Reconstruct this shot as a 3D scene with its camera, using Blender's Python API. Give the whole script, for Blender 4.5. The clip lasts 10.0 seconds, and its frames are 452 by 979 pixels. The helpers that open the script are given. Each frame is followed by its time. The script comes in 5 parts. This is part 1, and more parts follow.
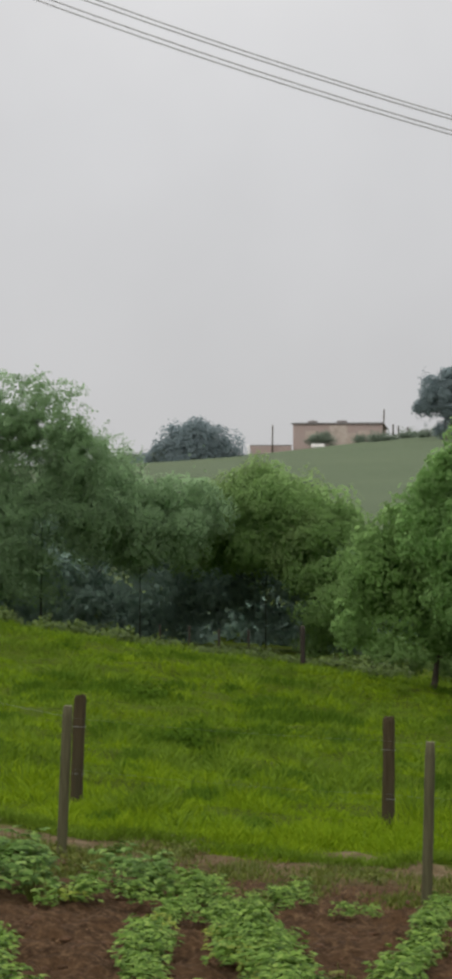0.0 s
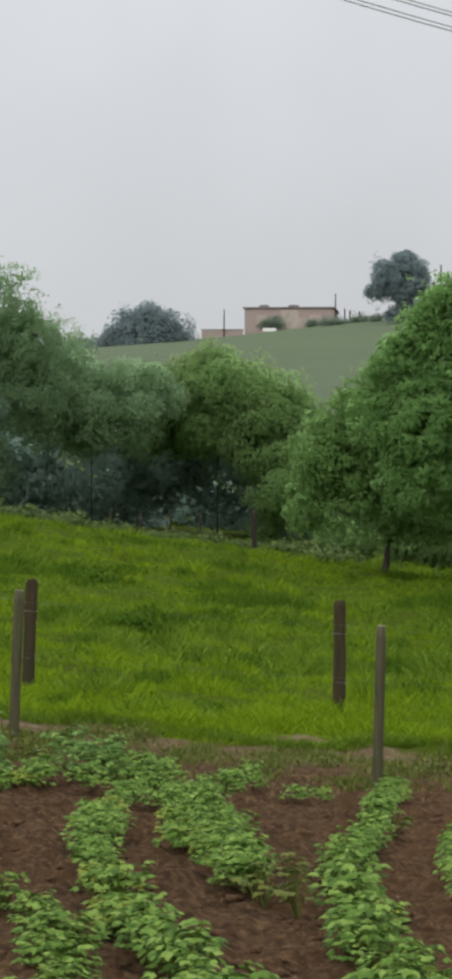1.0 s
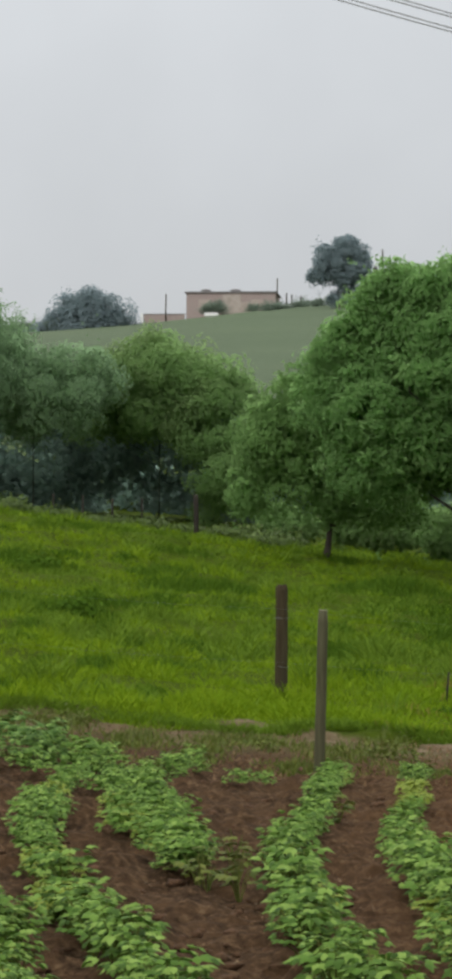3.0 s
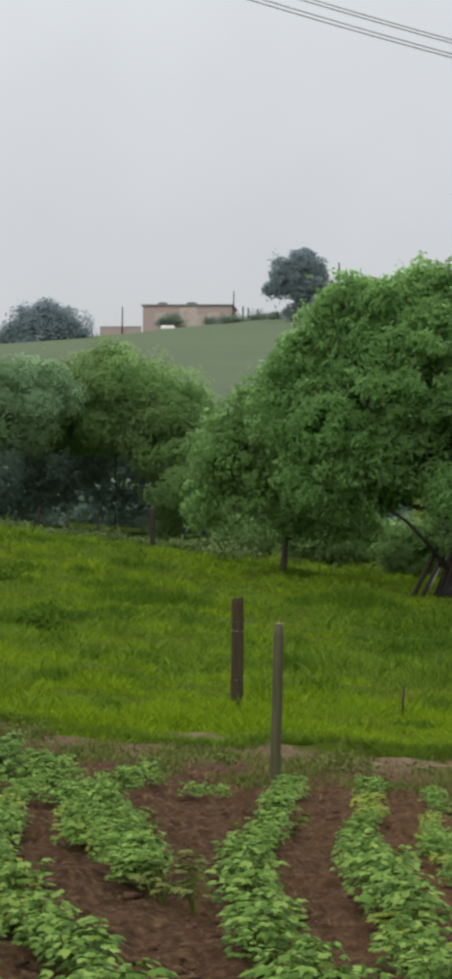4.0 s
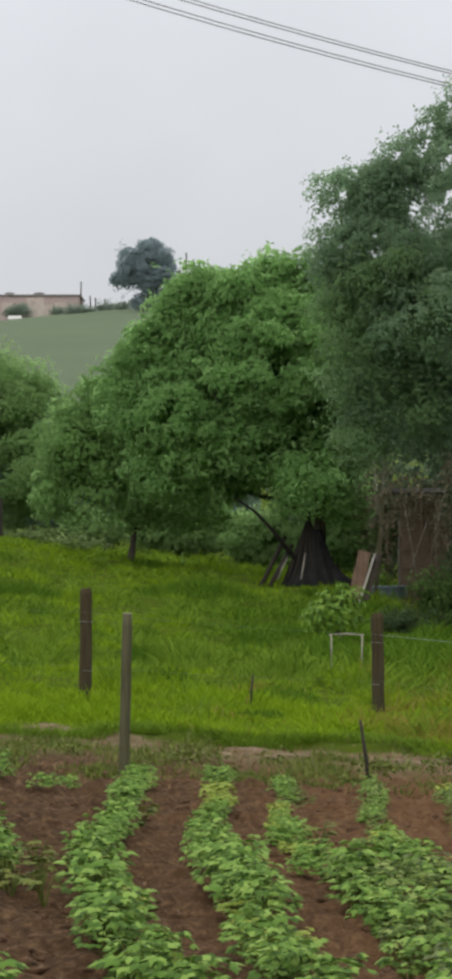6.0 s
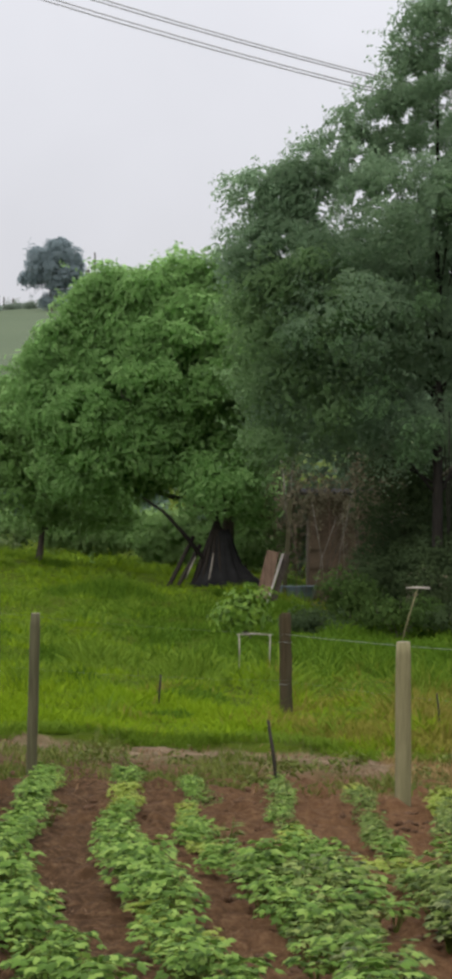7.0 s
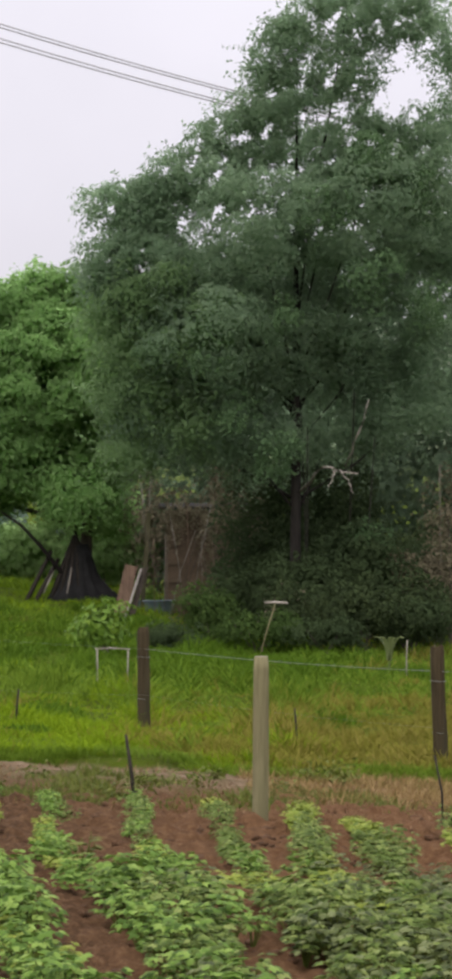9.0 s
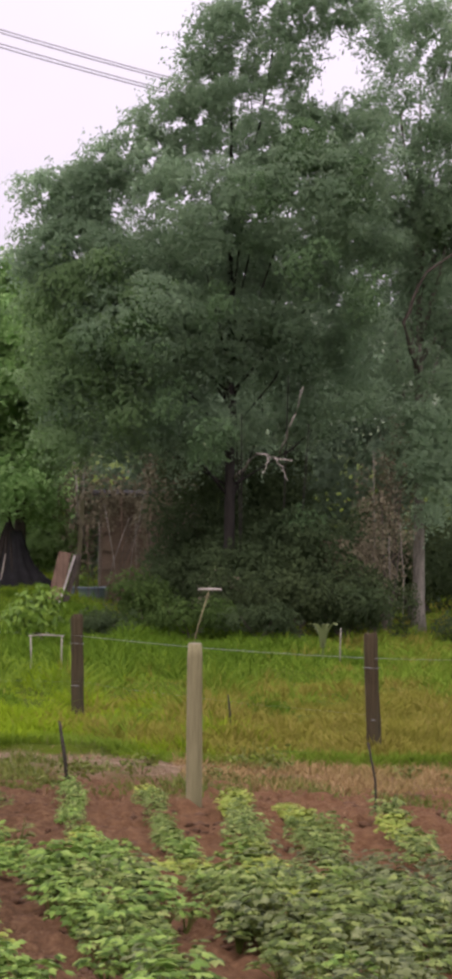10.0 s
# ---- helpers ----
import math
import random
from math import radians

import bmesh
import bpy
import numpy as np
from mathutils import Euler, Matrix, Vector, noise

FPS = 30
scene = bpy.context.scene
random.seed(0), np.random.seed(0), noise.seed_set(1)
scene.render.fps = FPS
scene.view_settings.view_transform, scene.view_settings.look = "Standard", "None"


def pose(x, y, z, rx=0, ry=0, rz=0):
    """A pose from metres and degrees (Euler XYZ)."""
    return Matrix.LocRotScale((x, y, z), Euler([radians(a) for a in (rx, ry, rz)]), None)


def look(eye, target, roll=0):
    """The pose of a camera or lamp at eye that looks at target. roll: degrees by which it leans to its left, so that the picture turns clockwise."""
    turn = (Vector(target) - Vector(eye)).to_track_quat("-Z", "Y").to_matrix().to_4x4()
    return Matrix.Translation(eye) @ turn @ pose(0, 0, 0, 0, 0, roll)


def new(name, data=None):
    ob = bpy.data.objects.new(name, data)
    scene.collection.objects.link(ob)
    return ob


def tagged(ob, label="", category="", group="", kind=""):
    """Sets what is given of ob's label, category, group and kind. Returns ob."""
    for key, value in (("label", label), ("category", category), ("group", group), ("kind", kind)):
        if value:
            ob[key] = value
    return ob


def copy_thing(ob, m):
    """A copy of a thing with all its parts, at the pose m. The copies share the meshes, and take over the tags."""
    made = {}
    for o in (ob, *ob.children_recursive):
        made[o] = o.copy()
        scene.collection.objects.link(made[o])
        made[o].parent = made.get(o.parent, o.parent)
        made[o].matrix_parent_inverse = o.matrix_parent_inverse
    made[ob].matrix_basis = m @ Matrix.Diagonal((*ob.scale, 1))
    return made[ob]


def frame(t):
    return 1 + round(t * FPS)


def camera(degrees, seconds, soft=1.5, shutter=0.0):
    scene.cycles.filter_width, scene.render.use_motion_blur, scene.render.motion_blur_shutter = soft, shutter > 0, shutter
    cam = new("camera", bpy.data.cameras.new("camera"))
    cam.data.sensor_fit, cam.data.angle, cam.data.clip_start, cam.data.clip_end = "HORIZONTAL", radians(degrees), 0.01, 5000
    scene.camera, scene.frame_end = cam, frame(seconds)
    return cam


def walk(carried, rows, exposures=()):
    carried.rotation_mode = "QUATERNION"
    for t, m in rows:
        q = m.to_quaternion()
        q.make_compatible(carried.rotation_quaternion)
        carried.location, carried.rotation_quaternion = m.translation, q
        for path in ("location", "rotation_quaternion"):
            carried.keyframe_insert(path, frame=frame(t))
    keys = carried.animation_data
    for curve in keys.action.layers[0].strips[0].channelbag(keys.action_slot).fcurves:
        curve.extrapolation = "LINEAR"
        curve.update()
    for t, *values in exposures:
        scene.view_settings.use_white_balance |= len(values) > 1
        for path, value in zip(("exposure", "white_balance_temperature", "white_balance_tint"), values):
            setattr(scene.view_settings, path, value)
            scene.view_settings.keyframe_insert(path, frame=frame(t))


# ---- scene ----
import itertools

# ---------------------------------------------------------------- camera
# The camera stands still at eye height and pans slowly from the left to the right on a long lens.
EYE = 2.2
cam = camera(8.28, 10.0, soft=5.0)
TURNS = [  # seconds, yaw to the left, pitch up, roll
    (0.0, 6.439, 3.043, 0.237), (0.2, 6.233, 2.539, 0.27), (0.5, 6.090, 1.575, 0.33), (1.0, 5.549, 0.926, 0.207),
    (1.5, 4.942, 0.224, 0.085), (2.0, 4.652, 0.254, 0.05), (2.2, 4.623, 0.334, 0.08), (3.3, 4.458, 0.736, 0.17),
    (3.5, 4.429, 0.794, 0.189), (4.0, 3.678, 0.885, 0.254), (4.5, 2.962, 0.803, 0.296), (5.0, 2.193, 0.719, 0.258),
    (5.2, 1.754, 0.702, 0.2), (6.3, 0.448, 0.724, 0.0), (6.5, 0.0, 0.756, 0.0), (7.0, -0.792, 0.711, 0.105),
    (7.5, -1.430, 0.710, 0.139), (8.0, -2.187, 0.820, 0.173), (8.5, -2.843, 0.940, 0.148), (9.0, -3.391, 0.983, 0.24),
    (9.5, -3.793, 0.862, 0.304), (10.0, -4.603, 0.747, 0.315),
]
EXPOSURES = [(0.0, -0.03, 6750, 11), (0.7, 0.03, 6600, 10), (1.5, 0.15, 6500, 9), (2.2, 0.10, 6500, 8), (3.5, 0.06, 6500, 9), (4.0, 0.12, 6500, 9), (5.0, 0.17, 6480, 9), (6.5, 0.25, 6490, 12), (8.0, 0.38, 6530, 17), (9.0, 0.42, 6545, 20), (9.5, 0.48, 6545, 25), (10.0, 0.57, 6550, 34)]
walk(cam, [(t, pose(0, 0, EYE, 90, 0, yaw) @ pose(0, 0, 0, pitch, 0, roll)) for t, yaw, pitch, roll in TURNS], EXPOSURES)

# ---------------------------------------------------------------- sky and sun
SUN_EL, SUN_AZ = radians(36), radians(200)
world = bpy.data.worlds.new("overcast_sky")
scene.world = world
world.use_nodes = True
wn, wl = world.node_tree.nodes, world.node_tree.links
wn.clear()
w_out = wn.new("ShaderNodeOutputWorld")
w_sky = wn.new("ShaderNodeTexSky")
w_sky.sky_type, w_sky.sun_disc, w_sky.sun_elevation, w_sky.sun_rotation = "NISHITA", False, SUN_EL, SUN_AZ
w_b1 = wn.new("ShaderNodeBackground")
w_b1.inputs["Strength"].default_value = 0.05
wl.new(w_sky.outputs[0], w_b1.inputs["Color"])
w_co = wn.new("ShaderNodeTexCoord")
w_sep = wn.new("ShaderNodeSeparateXYZ")
wl.new(w_co.outputs["Generated"], w_sep.inputs[0])
w_ramp = wn.new("ShaderNodeValToRGB")   # the cloud cover: grey at the skyline, brightest overhead
w_ramp.color_ramp.elements[0].position, w_ramp.color_ramp.elements[0].color = 0.0, (0.435, 0.444, 0.463, 1)
w_ramp.color_ramp.elements[1].position, w_ramp.color_ramp.elements[1].color = 1.0, (1.86, 1.86, 1.86, 1)
e = w_ramp.color_ramp.elements.new(0.17)
e.color = (0.535, 0.55, 0.574, 1)
wl.new(w_sep.outputs["Z"], w_ramp.inputs[0])
w_noise = wn.new("ShaderNodeTexNoise")
w_noise.inputs["Scale"].default_value, w_noise.inputs["Detail"].default_value = 9.0, 4.0
w_map = wn.new("ShaderNodeMapRange")
w_map.inputs["From Min"].default_value, w_map.inputs["From Max"].default_value = 0.3, 0.7
w_map.inputs["To Min"].default_value, w_map.inputs["To Max"].default_value = 1.17, 1.3
wl.new(w_noise.outputs[0], w_map.inputs["Value"])
w_b2 = wn.new("ShaderNodeBackground")
wl.new(w_ramp.outputs[0], w_b2.inputs["Color"])
wl.new(w_map.outputs[0], w_b2.inputs["Strength"])
w_mix = wn.new("ShaderNodeMixShader")
w_mix.inputs[0].default_value = 0.93
wl.new(w_b1.outputs[0], w_mix.inputs[1])
wl.new(w_b2.outputs[0], w_mix.inputs[2])
wl.new(w_mix.outputs[0], w_out.inputs["Surface"])

sun = new("sun", bpy.data.lights.new("sun", "SUN"))
sun.data.energy, sun.data.angle, sun.data.color = 1.5, radians(60), (1.0, 0.98, 0.94)
sun.matrix_world = look((20 * math.sin(SUN_AZ), 20 * math.cos(SUN_AZ), 20 * math.tan(SUN_EL)), (0, 0, 0))


# ---------------------------------------------------------------- materials
def node_mat(name):
    m = bpy.data.materials.new(name)
    m.use_nodes = True
    nt = m.node_tree
    nt.nodes.clear()
    out = nt.nodes.new("ShaderNodeOutputMaterial")
    bsdf = nt.nodes.new("ShaderNodeBsdfPrincipled")
    nt.links.new(bsdf.outputs[0], out.inputs["Surface"])
    return m, nt, bsdf, out


def ramp_of(nt, stops):
    r = nt.nodes.new("ShaderNodeValToRGB")
    el = r.color_ramp.elements
    el[0].position, el[0].color = stops[0][0], (*stops[0][1], 1)
    el[1].position, el[1].color = stops[-1][0], (*stops[-1][1], 1)
    for p, c in stops[1:-1]:
        el.new(p).color = (*c, 1)
    return r


def noise_of(nt, scale, detail=4.0, rough=0.55, vec=None):
    n = nt.nodes.new("ShaderNodeTexNoise")
    n.inputs["Scale"].default_value, n.inputs["Detail"].default_value, n.inputs["Roughness"].default_value = scale, detail, rough
    if vec is not None:
        nt.links.new(vec, n.inputs["Vector"])
    return n


def mix_of(nt, a, b, fac, mode="MIX"):
    m = nt.nodes.new("ShaderNodeMix")
    m.data_type, m.blend_type = "RGBA", mode
    for sock, v in ((m.inputs[0], fac), (m.inputs[6], a), (m.inputs[7], b)):
        if isinstance(v, (int, float)):
            sock.default_value = v
        elif isinstance(v, tuple):
            sock.default_value = (*v, 1)
        else:
            nt.links.new(v, sock)
    return m.outputs[2]


def span(nt, value, a, b, lo=0.0, hi=1.0):
    m = nt.nodes.new("ShaderNodeMapRange")
    m.interpolation_type = "SMOOTHSTEP"
    for k, v in (("From Min", a), ("From Max", b), ("To Min", lo), ("To Max", hi)):
        m.inputs[k].default_value = v
    nt.links.new(value, m.inputs["Value"])
    return m.outputs[0]


def math_of(nt, op, a, b):
    m = nt.nodes.new("ShaderNodeMath")
    m.operation = op
    for i, v in enumerate((a, b)):
        if isinstance(v, (int, float)):
            m.inputs[i].default_value = v
        else:
            nt.links.new(v, m.inputs[i])
    return m.outputs[0]


def coords(nt, stretch=(1, 1, 1)):
    tc = nt.nodes.new("ShaderNodeTexCoord")
    mp = nt.nodes.new("ShaderNodeMapping")
    mp.inputs["Scale"].default_value = stretch
    nt.links.new(tc.outputs["Object"], mp.inputs["Vector"])
    return mp.outputs[0]


def rough_surface(name, dark, light, scale, rough=0.85, bump=0.3, stretch=(1, 1, 1), stain=None, stain_scale=1.0, metal=0.0):
    """A worn solid: fine grain, a wider stain, relief."""
    m, nt, b, _ = node_mat(name)
    v = coords(nt, stretch)
    n1, n2 = noise_of(nt, scale, 6, 0.65, v), noise_of(nt, stain_scale, 3, 0.6, v)
    col = ramp_of(nt, [(0.3, dark), (0.7, light)])
    nt.links.new(n1.outputs[0], col.inputs[0])
    out = mix_of(nt, col.outputs[0], stain or dark, span(nt, n2.outputs[0], 0.48, 0.72, 0.0, 0.75))
    nt.links.new(out, b.inputs["Base Color"])
    b.inputs["Roughness"].default_value, b.inputs["Metallic"].default_value = rough, metal
    b.inputs["Specular IOR Level"].default_value = 0.5 if rough < 0.7 else 0.15
    bp = nt.nodes.new("ShaderNodeBump")
    bp.inputs["Strength"].default_value, bp.inputs["Distance"].default_value = bump, 0.02
    nt.links.new(n1.outputs[0], bp.inputs["Height"])
    nt.links.new(bp.outputs[0], b.inputs["Normal"])
    return m


def leaf_surface(name, tones, patch=0.6, patch_tone=None, gloss=0.45, glow=0.3, wet=0.4, sheen=0.0):
    """Leaves and blades: each one its own tone, wider drifts of colour, some light passing through."""
    m, nt, b, out = node_mat(name)
    geo = nt.nodes.new("ShaderNodeNewGeometry")
    k = len(tones) - 1
    col = ramp_of(nt, [(i / k, c) for i, c in enumerate(tones)])
    nt.links.new(geo.outputs["Random Per Island"], col.inputs[0])
    n = noise_of(nt, patch, 3, 0.6, coords(nt))
    c = mix_of(nt, col.outputs[0], patch_tone or tones[0], span(nt, n.outputs[0], 0.42, 0.68, 0.0, 0.7))
    nt.links.new(c, b.inputs["Base Color"])
    b.inputs["Roughness"].default_value = gloss
    b.inputs["Specular IOR Level"].default_value = wet
    b.inputs["Sheen Weight"].default_value, b.inputs["Sheen Roughness"].default_value = sheen, 0.5
    tr = nt.nodes.new("ShaderNodeBsdfTranslucent")
    nt.links.new(c, tr.inputs["Color"])
    mx = nt.nodes.new("ShaderNodeMixShader")
    mx.inputs[0].default_value = glow
    nt.links.new(b.outputs[0], mx.inputs[1])
    nt.links.new(tr.outputs[0], mx.inputs[2])
    nt.links.new(mx.outputs[0], out.inputs["Surface"])
    return m


M_BARK = rough_surface("bark_dark", (0.030, 0.024, 0.019), (0.104, 0.087, 0.070), 14, 0.9, 0.8, (1, 1, 0.25), (0.052, 0.061, 0.039), 2.0)
M_BARK_PALE = rough_surface("bark_pale", (0.139, 0.122, 0.104), (0.313, 0.287, 0.244), 12, 0.9, 0.6, (1, 1, 0.3), (0.122, 0.131, 0.096), 2.5)
# near-black bark: the shade among the boughs is put into its colour
M_BARK_SHADED = rough_surface("bark_shaded", (0.006, 0.005, 0.004), (0.023, 0.020, 0.016), 14, 0.8, 0.8, (1, 1, 0.25), (0.010, 0.012, 0.009), 2.0)
M_BARK_GREY = rough_surface("bark_grey", (0.091, 0.083, 0.067), (0.217, 0.201, 0.166), 12, 0.9, 0.6, (1, 1, 0.3), (0.078, 0.080, 0.053), 2.5)
M_POST = rough_surface("weathered_post", (0.040, 0.038, 0.019), (0.080, 0.077, 0.042), 30, 0.9, 0.5, (1, 1, 0.08), (0.042, 0.045, 0.019), 3.0)
M_POST_PALE = rough_surface("bleached_post", (0.109, 0.100, 0.050), (0.174, 0.158, 0.085), 30, 0.9, 0.4, (1, 1, 0.08), (0.091, 0.087, 0.042), 3.0)
M_POST_DARK = rough_surface("old_post", (0.023, 0.017, 0.008), (0.057, 0.044, 0.023), 34, 0.92, 0.7, (1, 1, 0.07), (0.026, 0.026, 0.014), 4.0)
M_POST_CUT = rough_surface("sawn_end", (0.157, 0.139, 0.104), (0.261, 0.235, 0.183), 40, 0.85, 0.3)
M_WIRE = rough_surface("galvanised_wire", (0.122, 0.131, 0.122), (0.226, 0.235, 0.226), 60, 0.5, 0.1, metal=0.6)
M_CABLE = rough_surface("cable_sheath", (0.184, 0.184, 0.191), (0.294, 0.294, 0.301), 6, 0.6, 0.2, (8, 1, 1))
M_STICK = rough_surface("dark_stick", (0.013, 0.011, 0.009), (0.039, 0.033, 0.026), 30, 0.9, 0.4)
M_PALE_STICK = rough_surface("pale_wood", (0.296, 0.278, 0.244), (0.479, 0.452, 0.409), 25, 0.85, 0.3)
M_PLANK = rough_surface("plank_brown", (0.083, 0.053, 0.036), (0.200, 0.135, 0.094), 22, 0.85, 0.4, (1, 1, 0.1), (0.153, 0.117, 0.094), 3.0)
M_TARP = rough_surface("black_tarp", (0.010, 0.010, 0.010), (0.022, 0.022, 0.022), 5, 0.95, 0.5)
M_BRICK = rough_surface("shed_brick", (0.078, 0.057, 0.038), (0.122, 0.091, 0.060), 9, 0.9, 0.4, (1, 1, 3), (0.097, 0.073, 0.049), 1.2)
M_HOUSE = rough_surface("terracotta_wall", (0.253, 0.196, 0.180), (0.314, 0.257, 0.238), 5, 0.9, 0.3, (1, 1, 2.5), (0.267, 0.237, 0.216), 0.7)
M_PLASTER = rough_surface("plaster_wall", (0.299, 0.254, 0.219), (0.392, 0.345, 0.305), 3, 0.9, 0.2, (1, 1, 1), (0.257, 0.217, 0.188), 0.8)
M_SLAB = rough_surface("concrete_slab", (0.113, 0.104, 0.104), (0.226, 0.217, 0.209), 4, 0.9, 0.3)
M_DOOR = rough_surface("door_paint", (0.261, 0.217, 0.191), (0.365, 0.313, 0.270), 4, 0.7, 0.1)
M_WHITE = rough_surface("white_paint", (0.539, 0.539, 0.522), (0.696, 0.696, 0.679), 4, 0.6, 0.1)
M_BASIN = rough_surface("blue_plastic", (0.087, 0.131, 0.157), (0.165, 0.217, 0.244), 5, 0.5, 0.1)
M_STRAW = leaf_surface("dry_straw", [(0.104, 0.070, 0.039), (0.174, 0.126, 0.074), (0.278, 0.217, 0.139)], 1.5, gloss=0.8, glow=0.1)
M_CLOD = rough_surface("soil_clod", (0.039, 0.022, 0.011), (0.104, 0.057, 0.031), 25, 0.95, 0.8)

L_BEAN = leaf_surface("bean_leaf", [(0.030, 0.061, 0.011), (0.077, 0.150, 0.023), (0.137, 0.231, 0.041), (0.222, 0.324, 0.074)], 2.0, (0.091, 0.177, 0.026), 0.65, 0.3, 0.12)
L_BEAN_Y = leaf_surface("bean_leaf_yellowed", [(0.120, 0.175, 0.020), (0.175, 0.231, 0.031), (0.248, 0.287, 0.056)], 2.0, (0.138, 0.194, 0.030), 0.6, 0.28, 0.12)
L_BEAN_DEEP = leaf_surface("bean_leaf_deep", [(0.031, 0.068, 0.013), (0.064, 0.131, 0.025), (0.104, 0.190, 0.040), (0.198, 0.297, 0.077)], 2.0, (0.073, 0.145, 0.026), 0.65, 0.3, 0.12)
L_WEED = leaf_surface("weed_leaf", [(0.052, 0.074, 0.012), (0.087, 0.113, 0.019), (0.131, 0.144, 0.030)], 2.0, None, 0.6, 0.25, 0.15)
L_BEAN_WARM = leaf_surface("bean_leaf_warm", [(0.031, 0.053, 0.009), (0.068, 0.109, 0.020), (0.120, 0.170, 0.037), (0.209, 0.260, 0.077)], 2.0, (0.075, 0.124, 0.020), 0.65, 0.3, 0.14)
L_GRASS = leaf_surface("meadow_blade", [(0.097, 0.165, 0.007), (0.124, 0.202, 0.007), (0.149, 0.229, 0.009), (0.178, 0.251, 0.013)], 0.8, (0.108, 0.186, 0.007), 0.8, 0.34, 0.05)
L_GRASS_DRY = leaf_surface("dry_blade", [(0.117, 0.120, 0.015), (0.153, 0.146, 0.024), (0.192, 0.162, 0.043)], 0.5, (0.124, 0.127, 0.018), 0.8, 0.28, 0.05)
L_GRASS_DEEP = leaf_surface("deep_green_blade", [(0.077, 0.133, 0.012), (0.102, 0.168, 0.017), (0.128, 0.197, 0.021)], 0.8, None, 0.8, 0.32, 0.05)
L_FRUIT = leaf_surface("fruit_tree_leaf", [(0.188, 0.333, 0.114), (0.226, 0.392, 0.136), (0.270, 0.447, 0.158), (0.362, 0.552, 0.221)], 0.5, (0.200, 0.344, 0.122), 0.75, 0.78, 0.1, 0.0)
L_FRUIT_SOFT = leaf_surface("low_tree_leaf", [(0.191, 0.321, 0.110), (0.216, 0.355, 0.121), (0.244, 0.395, 0.135)], 0.5, (0.185, 0.303, 0.107), 0.8, 0.78, 0.06, 0.0)
L_DARK = leaf_surface("dark_tree_leaf", [(0.200, 0.290, 0.183), (0.223, 0.324, 0.196), (0.244, 0.354, 0.211), (0.276, 0.382, 0.230)], 0.5, (0.149, 0.234, 0.135), 0.8, 0.78, 0.06, 0.0)
# the dark tree's leaf darkened evenly, as shade behind it
L_COPSE_SHADE = leaf_surface("shaded_copse_leaf", [(0.116, 0.167, 0.108), (0.130, 0.189, 0.116), (0.145, 0.209, 0.127)], 0.5, (0.094, 0.143, 0.086), 0.8, 0.78, 0.06, 0.0)
# thicket leaves: a dusky and a lit tone, both lifted for haze by colour
L_DUSK = leaf_surface("dusky_thicket_leaf", [(0.216, 0.317, 0.183), (0.237, 0.354, 0.196), (0.266, 0.396, 0.211)], 0.4, (0.224, 0.358, 0.168), 0.8, 0.78, 0.06, 0.0)
L_BANK_LIT = leaf_surface("lit_thicket_leaf", [(0.202, 0.316, 0.124), (0.222, 0.351, 0.131), (0.251, 0.388, 0.141)], 0.4, (0.215, 0.293, 0.124), 0.8, 0.78, 0.06, 0.0)
# the hollow's shade and blue-grey haze are put into this leaf colour
L_HOLLOW = leaf_surface("hollow_shade_leaf", [(0.217, 0.298, 0.259), (0.235, 0.329, 0.276), (0.259, 0.358, 0.298)], 0.4, None, 0.8, 0.78, 0.05, 0.0)
# hilltop foliage: the distance haze is mixed into these two colours
L_FAR_HAZE = leaf_surface("hazed_tree_leaf", [(0.214, 0.274, 0.290), (0.228, 0.287, 0.301), (0.242, 0.304, 0.312)], 0.3, None, 0.8, 0.62, 0.05, 0.0)
L_HILL = leaf_surface("hazed_bush_leaf", [(0.137, 0.182, 0.137), (0.153, 0.202, 0.147), (0.169, 0.217, 0.160)], 0.3, None, 0.7, 0.45, 0.25, 0.2)
L_SHRUB = leaf_surface("shrub_leaf", [(0.057, 0.091, 0.020), (0.086, 0.135, 0.027), (0.124, 0.183, 0.037)], 1.0, None, 0.55, 0.35, 0.25, 0.1)
# undergrowth colour kept very dark to carry the shade below the canopy
L_UNDER = leaf_surface("shaded_undergrowth", [(0.042, 0.064, 0.028), (0.051, 0.078, 0.033), (0.064, 0.097, 0.039)], 1.0, (0.033, 0.054, 0.025), 0.75, 0.55, 0.05, 0.0)
# leaf colour of the sprays that stand for lit clumps
L_LIT_SPRAY = leaf_surface("lit_spray_leaf", [(0.077, 0.136, 0.061), (0.090, 0.159, 0.070), (0.110, 0.184, 0.078)], 0.6, None, 0.75, 0.55, 0.05, 0.0)
L_MIXED = leaf_surface("mixed_bough_leaf", [(0.173, 0.273, 0.123), (0.194, 0.305, 0.136), (0.218, 0.339, 0.151)], 0.6, (0.151, 0.240, 0.111), 0.8, 0.78, 0.06, 0.0)
# a second undergrowth leaf with the canopy's shade in its colour
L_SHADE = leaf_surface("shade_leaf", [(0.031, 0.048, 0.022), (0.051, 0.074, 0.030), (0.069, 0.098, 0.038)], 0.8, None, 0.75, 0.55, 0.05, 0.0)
L_BEAN_DULL = leaf_surface("bean_leaf_dull", [(0.023, 0.037, 0.008), (0.052, 0.072, 0.018), (0.083, 0.109, 0.031), (0.162, 0.190, 0.075)], 2.0, (0.053, 0.078, 0.021), 0.6, 0.28, 0.18)
